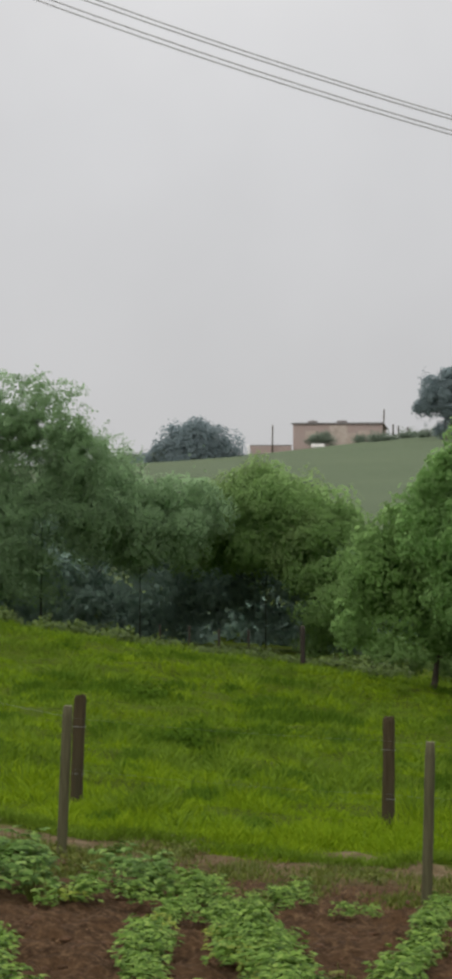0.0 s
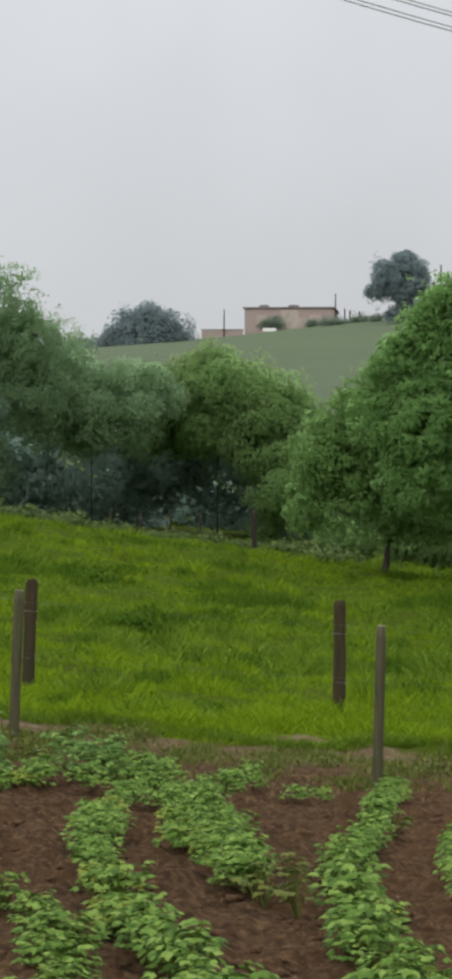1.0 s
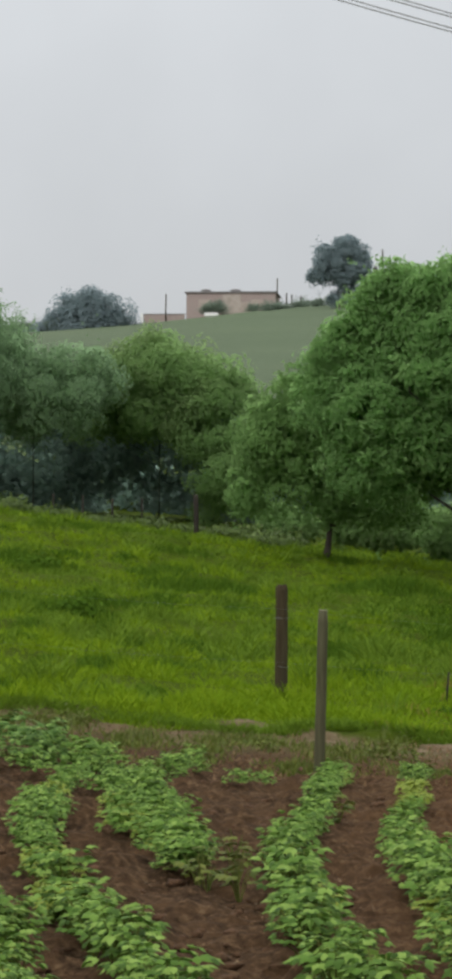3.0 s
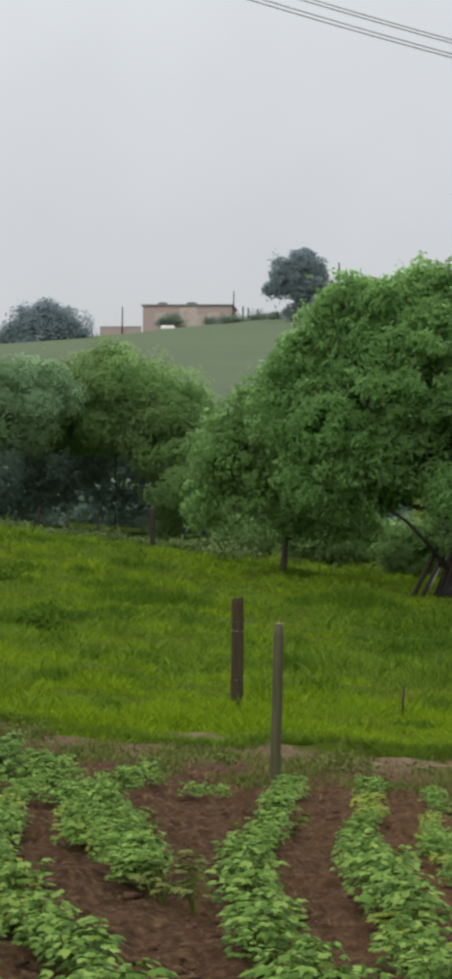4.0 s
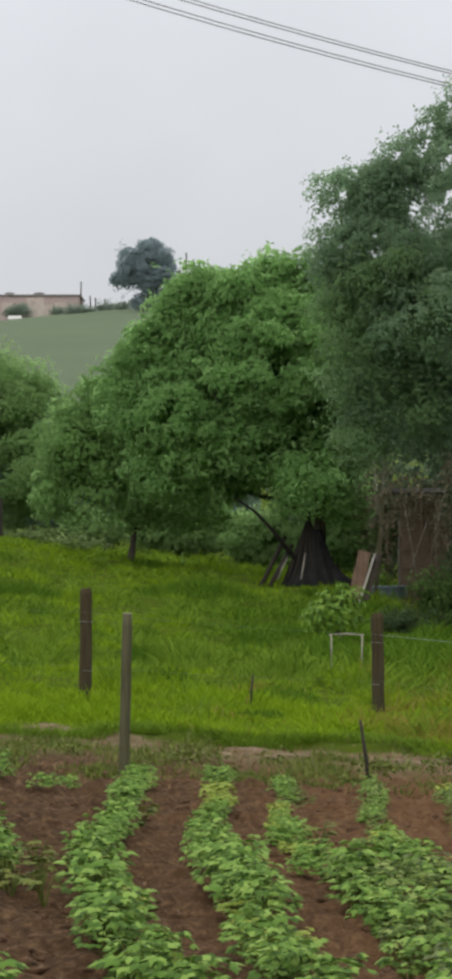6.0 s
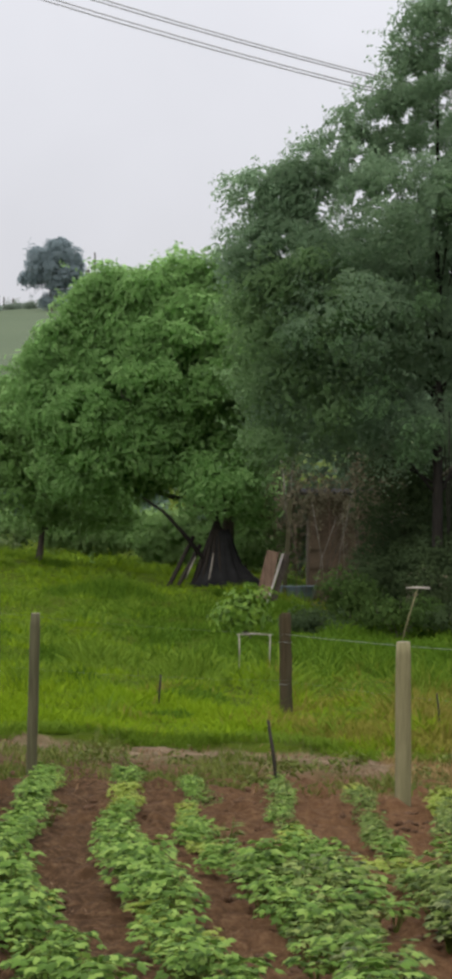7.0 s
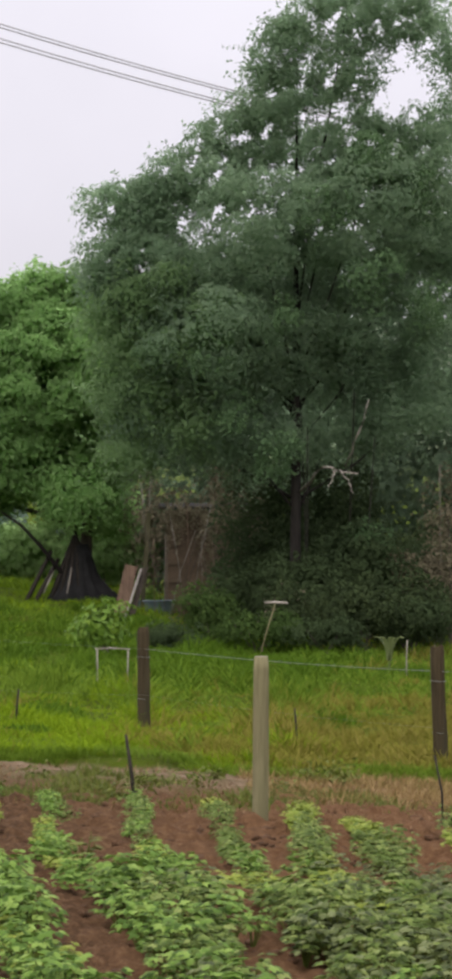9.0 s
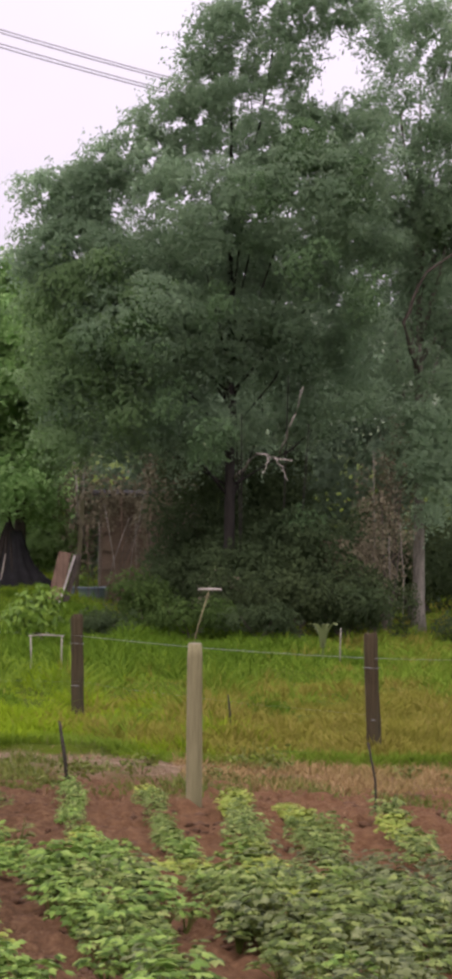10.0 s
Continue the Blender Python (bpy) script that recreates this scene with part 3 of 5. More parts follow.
strand("fence_wire", (-11.0, 44.0, gz(-11, 44) + 1.1), (xa, ya - 0.09, gz(xa, ya) + ha * 0.80), 0.03, 0.0019, M_WIRE, "thin galvanised barbed wire strung between dark posts", "wire", "wires of the meadow fence")
xa, ya, ha = BACK[3]
strand("fence_wire", (xa, ya - 0.09, gz(xa, ya) + ha * 0.80), (8.5, 34.5, gz(8.5, 34.5) + 1.0), 0.03, 0.0019, M_WIRE, "thin galvanised barbed wire strung between dark posts", "wire", "wires of the meadow fence")


def stake(name, foot, bend, head, r, material, label, category="stick", group=""):
    """A thin crooked stick, from its foot in the ground."""
    x, y = foot
    ob = thing(name, x, y, gz(x, y) - 0.08, label, category, group)
    pts = [(0, 0, 0), (bend[0], 0, bend[1] + 0.08), (head[0], 0, head[1] + 0.08)]
    part("shaft", tube(bmesh.new(), pts, [r, r * 0.9, r * 0.7], 7, jitter=0.1, rng=random.Random(int(x * 100))), material, ob, shade=True)
    return ob


stake("stake", (-0.28, 36.4), (0.01, 0.20), (0.03, 0.41), 0.016, M_STICK, "short dark stick standing in the grass")
stake("stake", (0.82, 26.7), (-0.04, 0.24), (-0.088, 0.56), 0.019, M_STICK, "dark crooked stick pushed in at the end of a bean row")
stake("stake", (3.24, 25.0), (-0.01, 0.27), (-0.07, 0.58), 0.011, M_STICK, "tall thin dark stick at the field's edge")
stake("stake", (2.85, 34.6), (-0.01, 0.2), (-0.03, 0.40), 0.015, M_STICK, "short dark stick standing in the grass")


# ---------------------------------------------------------------- overhead cables
def cable(dy, drop, tilt, label):
    """One span, high over the meadow, falling to the right."""
    y = 84.0 + dy
    pts = []
    for k in range(41):
        x = -30 + 60 * k / 40
        pts.append((x, y, 15.80 - drop - (0.2865 - tilt) * x + 0.00355 * x * x))
    ob = thing("overhead_cable", -30, y, pts[0][2], label, "cable", "cables overhead")
    part("conductor", tube(bmesh.new(), [(p[0] + 30, 0, p[2] - pts[0][2]) for p in pts], [0.019] * 41, 6), M_CABLE, ob, shade=True)
    return ob


for dy, drop, tilt in ((0.0, 0.0, 0.0), (0.05, 0.084, 0.003), (0.1, 0.372, 0.0055), (0.15, 0.465, 0.009)):
    cable(dy, drop, tilt, "grey twisted overhead cable sagging across the sky")


# ---------------------------------------------------------------- trees and thickets
def grown(name, foot, balls, label, category, seed, per_m2, length, width, leaf, bark, r0=0.16, flat=0.85, clump=0.36, leaves=26, group="", reach=0.9, bend=0.0, boughs=9, limb_r=0.45, floor=None, deep=1.0, airy=None, fill=0.5, fill_below=99.0, shoots=0, shoot=0.4):
    """A tree whose boughs reach from a tapered trunk into each ball of foliage (X, depth, height, radius)."""
    x, y = foot
    z0 = gz(x, y) - 0.1
    rr = random.Random(seed)
    blobs = [(bx - x, dy, bz - z0, r, r * deep, r * flat) for bx, dy, bz, r in balls]
    boughs_of = sorted(blobs, key=lambda q: -q[3])[:boughs]
    for a, b in itertools.combinations(list(blobs), 2):  # foliage in the creases between neighbouring boughs
        gap = math.dist(a[:3], b[:3])
        if min(a[3], b[3]) > 0.3 and max(a[2], b[2]) < fill_below and 0.7 * (a[3] + b[3]) < gap < 1.15 * (a[3] + b[3]) and rr.random() < fill:
            k, r = rr.uniform(0.38, 0.62), min(a[3], b[3]) * rr.uniform(0.55, 0.8)
            blobs.append((a[0] + (b[0] - a[0]) * k, a[1] + (b[1] - a[1]) * k - 0.35 * r, a[2] + (b[2] - a[2]) * k, r, r * deep, r * flat))
    top = max(b[2] for b in blobs) * reach
    fork = min(b[2] for b in blobs) * 0.75
    trunk = ([(0, 0, 0), (bend * 0.3, 0, fork * 0.3), (bend * 0.7, 0, fork), (bend, 0.1, (fork + top) * 0.5), (bend * 1.3, 0.1, top)], [r0 * 1.5, r0, r0 * 0.85, r0 * 0.5, r0 * 0.12])
    limbs = []
    for b in boughs_of:
        h = min(b[2] * 0.62, top * 0.8)
        k = bend * min(h / max(top, 0.1) + 0.3, 1)
        sx = rr.uniform(-0.15, 0.15)
        limbs.append(([(k, 0, max(h, 0.25)), (k + (b[0] - k) * 0.5 + sx, b[1] * 0.5, h + (b[2] - h) * 0.45), (b[0], b[1], b[2]), (b[0] * 1.02, b[1] * 1.1, b[2] + b[5] * 0.6)],
                      [r0 * limb_r, r0 * limb_r * 0.7, r0 * limb_r * 0.35, 0.01]))
    return tree(name, x, y, label, category, trunk, limbs, blobs, seed, per_m2, length, width, leaf, bark, clump, leaves, group, floor=floor, airy=airy, shoots=shoots, shoot=shoot)


FRUIT = [
    (0.79, -1.3, 3.08, 0.64), (1.47, 0.3, 2.88, 0.70), (-0.44, -0.44, 7.03, 1.03), (-1.73, 0.4, 6.76, 0.99), (-2.68, 0.27, 5.60, 0.88),
    (-1.32, -0.9, 5.06, 1.23), (0.18, -0.8, 5.74, 1.29), (-0.30, -0.6, 3.97, 1.11), (-2.14, -0.4, 3.56, 1.05), (1.20, -0.37, 6.14, 1.29),
    (1.20, -0.01, 4.38, 1.05), (0.52, -0.05, 7.23, 0.82), (-3.29, 0.12, 4.92, 0.70), (-1.12, -0.3, 3.36, 0.68), (-1.25, 0.16, 7.53, 0.47),
    (-0.03, -0.25, 7.61, 0.53), (-2.00, -0.26, 7.26, 0.47), (0.99, 0.23, 7.37, 0.58),
    (-2.55, -0.1, 6.25, 0.6), (-3.12, 0.1, 5.75, 0.66), (-0.75, -0.9, 6.1, 0.9), (-2.2, -0.9, 4.5, 0.85), (1.9, -0.2, 5.4, 1.0), (1.75, 0.0, 6.9, 0.8),
    (-1.6, -0.1, 7.5, 0.40), (1.5, 0.1, 7.45, 0.46), (0.45, 0.0, 7.72, 0.38),
]
fruit = grown("fruit_tree", (0.98, 68.0), FRUIT, "broad leafy fruit tree with bright green drooping leaves", "tree", 31, 330, 0.145, 0.066, L_FRUIT, M_BARK, 0.15, clump=0.26, fill=0.8, shoots=900, shoot=0.35)
part("limb", tube(bmesh.new(), [(0.0, 0.0, 0.3), (-0.55, -0.5, 0.75), (-0.98, -0.8, 1.3), (-1.4, -0.9, 1.75), (-1.85, -0.8, 2.05)], [0.06, 0.05, 0.045, 0.035, 0.02], 8, jitter=0.06), M_BARK_SHADED, fruit, shade=True)
SMALL = [
    (-4.23, -0.38, 3.81, 0.90), (-3.39, -0.6, 3.04, 0.90), (-2.41, -0.3, 2.90, 0.84), (-3.53, 0.34, 4.58, 0.84), (-4.72, 0.22, 3.04, 0.72),
    (-1.57, 0.2, 2.62, 0.60), (-4.55, 0.0, 4.35, 0.6), (-3.95, -0.1, 5.0, 0.62), (-2.9, -0.2, 4.0, 0.8),
]
grown("small_tree", (-3.24, 70.0), SMALL, "low spreading green tree on a thin leaning trunk", "tree", 32, 330, 0.14, 0.065, L_FRUIT_SOFT, M_BARK, 0.075, clump=0.28, bend=0.15, shoots=260, shoot=0.35)
BIG = [
    (4.20, -0.11, 11.61, 0.25), (4.34, 0.11, 11.20, 0.27), (4.56, 0.11, 12.06, 0.35), (4.39, -0.08, 10.82, 0.29), (1.72, -0.3, 6.86, 0.50),
    (1.12, -0.2, 7.54, 0.50), (1.42, 0.3, 7.12, 0.46), (1.96, -0.0, 8.44, 0.52), (2.02, -0.02, 8.86, 0.41), (6.22, 0.05, 10.42, 0.31),
    (2.38, 0.19, 8.80, 0.57), (2.20, -0.29, 8.02, 0.62), (5.74, -0.38, 11.20, 0.70), (4.84, 0.23, 11.08, 0.60), (5.62, -0.06, 9.16, 0.83),
    (6.82, 0.22, 9.10, 0.72), (7.66, -0.42, 9.04, 0.72), (4.06, -0.04, 9.70, 0.60), (6.22, 0.13, 12.46, 0.52), (1.25, -0.16, 8.62, 0.42), (2.62, 0.0, 9.28, 0.44), (3.02, 0.1, 9.68, 0.42), (3.42, -0.1, 10.05, 0.40), (3.80, 0.1, 10.35, 0.38),
    (3.52, 0.21, 9.64, 0.41), (6.88, 0.18, 12.22, 0.39), (7.48, -0.2, 11.98, 0.37),
    (6.40, -0.19, 12.10, 0.35), (7.20, 0.02, 12.64, 0.46), 
    (4.75, -0.2, 4.3, 0.5), (7.4, 0.7, 7.6, 0.9), (7.0, 0.9, 8.5, 0.85), (6.0, 0.9, 7.3, 0.9), (3.58, 0.8, 7.24, 0.93), (4.78, 1, 7.84, 1.03), (2.38, 0.6, 6.16, 0.83),
    (1.56, 0.41, 8.46, 0.80), (2.38, -0.14, 7.60, 0.98), (3.26, -0.24, 8.94, 0.74), (4.48, -0.07, 10.60, 0.80), (5.20, -0.42, 11.92, 0.77),
    (5.86, -0.27, 12.64, 0.83), (5.26, -0.09, 10.00, 1.24), (4.06, -1, 8.20, 1.34), (5.98, -0.8, 8.44, 1.34), (3.10, -1, 6.16, 1.34),
    (2.38, -0.01, 4.72, 1.14), (4.78, 0.5, 6.16, 1.25), (6.46, 0.3, 6.40, 1.24), (3.62, -0.2, 4.34, 0.95), (5.62, 1.1, 4.24, 1.03),
    (7.18, 0.9, 4.72, 0.93), (1.30, -0.19, 7.36, 0.62), (5.95, -0.15, 11.26, 0.46), (7.92, -0.02, 11.20, 0.43), (6.46, -0.13, 9.90, 0.52),
    (7.48, -0.29, 10.06, 0.52), (7.06, 0.2, 12.52, 0.52), (6.82, 0.04, 9.66, 0.57),
]
tall_dark = grown("tall_tree", (4.9, 60.0), BIG, "tall dark feathery tree with a ragged crown", "tree", 33, 540, 0.093, 0.046, L_DARK, M_BARK_SHADED, 0.11, clump=0.34, fill=0.6, fill_below=7.0, shoots=1500, shoot=0.36, boughs=20, limb_r=0.28, airy=(7.2, 10.4, 0.63))
# balls of foliage set apart by colour as the crown's lit clumps
LIT_SPRAYS = [
    (6.17, -1.9, 7.12, 0.53), (4.55, -2.0, 6.46, 0.36), (4.37, -2.0, 3.76, 0.38), (6.35, -0.4, 2.44, 0.40), (6.22, -1.2, 9.40, 0.58),
    (7.18, -1.2, 8.80, 0.38), (3.10, -2.2, 5.68, 0.43), (2.14, -1.6, 5.68, 0.43), (3.58, -2.1, 4.72, 0.38), (5.26, -2.0, 8.44, 0.38),
    (7.42, -1.3, 6.76, 0.43),
]
part("young_foliage", foliage("young_foliage", np.random.default_rng(52), [(bx - 4.9, dy, bz - gz(4.9, 60) + 0.1, r, r, r) for bx, dy, bz, r in LIT_SPRAYS], 200, 0.12, 0.05, L_LIT_SPRAY, 0.3), None, tall_dark, "leaf sprays coloured apart as lit clumps")
MIXED = [
    (1.65, -0.6, 6.6, 0.62), (1.5, -0.5, 5.6, 0.6), (1.9, -0.9, 4.7, 0.65), (2.5, -1.2, 5.5, 0.62), (2.3, -1.0, 6.9, 0.55), (2.9, -1.3, 4.4, 0.52), (3.2, -1.5, 6.3, 0.5), (1.6, -0.6, 3.8, 0.5), (1.3, -0.3, 6.2, 0.5), (1.25, -0.3, 4.9, 0.5),
]
part("outer_foliage", foliage("outer_foliage", np.random.default_rng(53), [(bx - 4.9, dy, bz - gz(4.9, 60) + 0.1, r, r, r) for bx, dy, bz, r in MIXED], 330, 0.1, 0.046, L_MIXED, 0.34, shoots=160), None, tall_dark, "greener leaves on the outer boughs")
RIGHT = [
    (8.53, 0.48, 12.49, 0.91), (9.52, 0.56, 12.00, 1.07), (8.41, -0.49, 10.26, 0.96), (9.52, -0.62, 9.64, 1.28), (8.66, 0.42, 8.03, 1.07),
    (9.77, 0.35, 7.16, 1.28), (8.41, 0.19, 5.80, 0.96), (9.40, -0.21, 4.68, 0.96), (10.76, 0.17, 9.02, 1.39), (10.76, 0.17, 5.92, 1.39),
    (10.14, 0.1, 11.25, 1.07), (7.73, -0.05, 8.65, 0.64), (8.84, -1.3, 3.63, 0.62), (9.03, -1.3, 2.82, 0.48),
    (8.66, -1.2, 4.18, 0.64),
]
tall_pale = grown("tall_tree", (8.87, 62.0), RIGHT, "tall dark tree on a pale straight trunk", "tree", 34, 480, 0.094, 0.047, L_DARK, M_BARK_GREY, 0.13, clump=0.36, shoots=900, shoot=0.4, boughs=9, airy=(8.8, 11.0, 0.63))
TALL = [
    (-13.79, -0.2, 7.88, 0.67), (-13.54, 0.03, 7.19, 0.67), (-14.31, -0.1, 8.22, 0.67), (-17.23, 1.5, 4.78, 1.33), (-15.51, 0.13, 9.42, 1.04),
    (-16.55, 0.19, 8.56, 1.33), (-14.48, -0.45, 8.91, 0.89), (-13.62, -0.5, 7.53, 0.89), (-15.34, 0.58, 7.19, 1.48), (-16.72, -0.46, 5.81, 1.63),
    (-13.45, -0.27, 6.16, 0.89), (-17.58, 0.85, 7.19, 1.48), (-14.31, -0.03, 7.19, 0.89),
    (-15.5, -0.6, 5.5, 1.1), (-16.5, -0.9, 4.5, 1.0), (-15.2, -0.6, 4.3, 0.9), (-17.6, -0.6, 5.9, 1.0),
]
grown("thicket_tree", (-14.9, 86.0), TALL, "dark sparse-topped tree at the meadow's edge", "tree", 35, 440, 0.093, 0.049, L_DUSK, M_BARK_SHADED, 0.03, clump=0.42, airy=(6.2, 8.8, 0.8), shoots=600, shoot=0.5, group="trees along the meadow")
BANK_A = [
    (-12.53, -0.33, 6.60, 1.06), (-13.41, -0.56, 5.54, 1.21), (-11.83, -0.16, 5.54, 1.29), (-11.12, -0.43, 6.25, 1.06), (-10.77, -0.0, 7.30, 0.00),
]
grown("thicket_tree", (-12.4, 88.0), BANK_A, "dark bushy tree in the thicket beyond the meadow", "tree", 36, 340, 0.125, 0.064, L_DUSK, M_BARK_SHADED, 0.016, clump=0.42, deep=1.6, group="trees along the meadow")
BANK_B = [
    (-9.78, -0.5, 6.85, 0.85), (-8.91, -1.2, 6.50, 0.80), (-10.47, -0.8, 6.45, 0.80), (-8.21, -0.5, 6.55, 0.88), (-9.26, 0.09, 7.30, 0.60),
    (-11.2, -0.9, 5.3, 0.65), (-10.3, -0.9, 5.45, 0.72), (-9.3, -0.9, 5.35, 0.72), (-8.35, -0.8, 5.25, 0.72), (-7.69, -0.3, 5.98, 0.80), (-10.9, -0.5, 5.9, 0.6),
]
grown("thicket_tree", (-9.2, 92.0), BANK_B, "bushy green tree arching over a dark hollow", "tree", 37, 340, 0.125, 0.064, L_BANK_LIT, M_BARK_SHADED, 0.016, clump=0.42, deep=2.3, group="trees along the meadow")
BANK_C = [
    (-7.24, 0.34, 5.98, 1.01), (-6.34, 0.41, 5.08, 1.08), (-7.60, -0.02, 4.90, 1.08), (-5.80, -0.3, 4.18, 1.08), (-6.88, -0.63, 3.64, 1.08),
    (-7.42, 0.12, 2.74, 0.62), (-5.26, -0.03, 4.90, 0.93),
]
grown("thicket_tree", (-6.6, 90.0), BANK_C, "bushy green tree in the thicket beyond the meadow", "tree", 38, 340, 0.125, 0.064, L_BANK_LIT, M_BARK_SHADED, 0.016, clump=0.42, group="trees along the meadow")
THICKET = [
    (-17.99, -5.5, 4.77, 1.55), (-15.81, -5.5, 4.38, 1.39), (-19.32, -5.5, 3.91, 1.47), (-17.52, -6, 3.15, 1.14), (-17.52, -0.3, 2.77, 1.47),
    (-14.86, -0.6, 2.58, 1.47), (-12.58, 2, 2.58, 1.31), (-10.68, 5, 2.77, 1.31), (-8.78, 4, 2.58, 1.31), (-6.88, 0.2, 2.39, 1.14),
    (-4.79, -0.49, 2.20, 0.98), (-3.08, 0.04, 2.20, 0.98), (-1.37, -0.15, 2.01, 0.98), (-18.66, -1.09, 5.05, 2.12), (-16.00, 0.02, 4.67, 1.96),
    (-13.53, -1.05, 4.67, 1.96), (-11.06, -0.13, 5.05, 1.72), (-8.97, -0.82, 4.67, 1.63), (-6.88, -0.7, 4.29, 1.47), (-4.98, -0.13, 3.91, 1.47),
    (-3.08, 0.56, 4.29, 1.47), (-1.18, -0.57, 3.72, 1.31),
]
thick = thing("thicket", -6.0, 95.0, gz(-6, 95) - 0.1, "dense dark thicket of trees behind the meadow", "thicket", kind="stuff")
part("foliage", foliage("foliage", np.random.default_rng(41), [(bx + 6.0, dy, bz - gz(-6, 95), r, r, r) for bx, dy, bz, r in THICKET], 130, 0.225, 0.13, L_HOLLOW, 0.6), None, thick)
COPSE = [
    (3.56, -0.38, 7.97, 1.21), (5.27, 0.65, 8.60, 1.21), (6.52, -0.58, 8.75, 1.34), (8.39, 0.35, 8.91, 1.48), (10.73, -0.71, 8.91, 1.48),
    (12.76, -0.43, 9.22, 1.48), (5.27, 0.7, 2.04, 1.21), (4.02, -0.32, 1.73, 0.94), (9.64, 0.18, 1.42, 1.07), (1.06, -0.06, 3.92, 1.34),
    (2.46, -0.08, 5.48, 1.48), (3.71, -0.01, 3.60, 1.61), (5.58, -0.62, 4.54, 1.74), (7.61, 0.67, 4.23, 1.74), (9.33, -0.77, 3.92, 1.61),
    (11.20, -0.54, 3.92, 1.74), (13.07, -1.05, 4.54, 1.88), (4.34, -0.4, 6.72, 1.48), (6.83, -0.17, 6.72, 1.61), (9.95, 0.75, 6.72, 1.61),
    (12.29, -0.23, 7.04, 1.61), (8.39, -0.6, 1.73, 1.34), (10.73, -0.38, 1.42, 1.34), (6.52, 0.69, 1.42, 1.21), (13.07, -0.68, 1.42, 1.34),
]
copse = thing("copse", 7.0, 78.0, gz(7, 78) - 0.1, "dense dark trees behind the tall tree", "thicket", kind="stuff")
part("foliage", foliage("foliage", np.random.default_rng(42), [(bx - 7.0, dy, bz - gz(7, 78), r, r, r) for bx, dy, bz, r in COPSE], 80, 0.21, 0.115, L_COPSE_SHADE, 0.5), None, copse)
DOME = [
    (-35.2, -0.1, 22.85, 1.45), (-36.6, -0.2, 22.45, 1.5), (-33.8, -0.5, 22.2, 1.4), (-38.0, 0.6, 21.75, 1.5), (-39.3, -0.7, 20.9, 1.3),
    (-32.7, 0.0, 21.1, 1.2), (-35.2, 0.8, 21.3, 1.9), (-37.0, -0.8, 20.7, 1.8), (-33.5, 0.1, 20.3, 1.5), (-38.7, 0.2, 19.8, 1.5),
    (-32.1, -0.4, 19.9, 1.0), (-40.3, -0.1, 19.9, 1.0), (-34.6, -0.9, 20.0, 1.6), (-36.2, -0.9, 19.6, 1.5), (-31.6, 0.0, 19.2, 0.7), (-34.0, -0.5, 18.7, 1.3), (-36.5, -0.6, 18.4, 1.4), (-38.8, -0.4, 18.5, 1.3),
]
grown("hill_tree", (-34.34, 290.0), DOME, "round hilltop tree, greyed for haze", "tree", 43, 60, 0.3, 0.19, L_FAR_HAZE, M_BARK, 0.4, clump=1.0)
LONE = [
    (-11.3, 0.1, 27.25, 1.1), (-10.35, -0.1, 26.60, 0.95), (-12.35, 0.1, 26.60, 0.95), (-13.15, -0.2, 25.85, 0.85), (-9.85, 0.2, 25.60, 0.8),
    (-11.4, 0.1, 25.65, 1.4), (-13.85, -0.3, 24.80, 0.75), (-12.6, 0.2, 24.80, 0.95), (-10.3, -0.2, 24.80, 0.95), (-9.2, 0.0, 24.65, 0.45),
    (-14.15, 0.1, 24.3, 0.4), (-13.3, 0.1, 24.45, 0.5), (-11.5, 0.1, 24.50, 0.85), (-13.4, 0.0, 26.85, 0.3), (-11.2, 0.0, 23.0, 0.8), (-10.4, 0.3, 22.8, 0.8), (-11.95, 0.2, 22.6, 0.7),
]
grown("hill_tree", (-11.59, 280.0), LONE, "lone dark hilltop tree on a bare grey trunk", "tree", 44, 140, 0.25, 0.15, L_FAR_HAZE, M_BARK, 0.42, clump=0.6)


# ---------------------------------------------------------------- shrubs below the tall trees
def low_shrub(x, y, w, h, seed, leaf, label, length=0.11, per=380):
    rr = random.Random(seed)
    blobs = [(rr.uniform(-0.5, 0.5) * w * 0.7, rr.uniform(-0.25, 0.25), h * rr.uniform(0.35, 0.66), w * rr.uniform(0.22, 0.34), w * 0.26, h * rr.uniform(0.25, 0.34)) for _ in range(6)]
    return shrub("shrub", x, y, label, "shrub", blobs, seed, per, length, length * 0.5, leaf, 0.17, 16, "shrubs below the tall tree")


low_shrub(1.04, 52.0, 1.1, 0.95, 51, L_BUSH, "bright green leafy bush at the edge of the grass", 0.14, 130)
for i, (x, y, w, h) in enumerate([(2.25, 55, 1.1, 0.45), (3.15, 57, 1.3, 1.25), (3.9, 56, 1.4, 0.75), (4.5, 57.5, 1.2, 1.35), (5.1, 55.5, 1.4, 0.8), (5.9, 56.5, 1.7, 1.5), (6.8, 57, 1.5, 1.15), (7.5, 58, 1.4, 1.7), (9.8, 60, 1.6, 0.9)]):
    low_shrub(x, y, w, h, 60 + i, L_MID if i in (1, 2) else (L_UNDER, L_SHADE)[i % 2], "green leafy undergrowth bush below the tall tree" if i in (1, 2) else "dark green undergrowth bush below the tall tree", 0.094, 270)
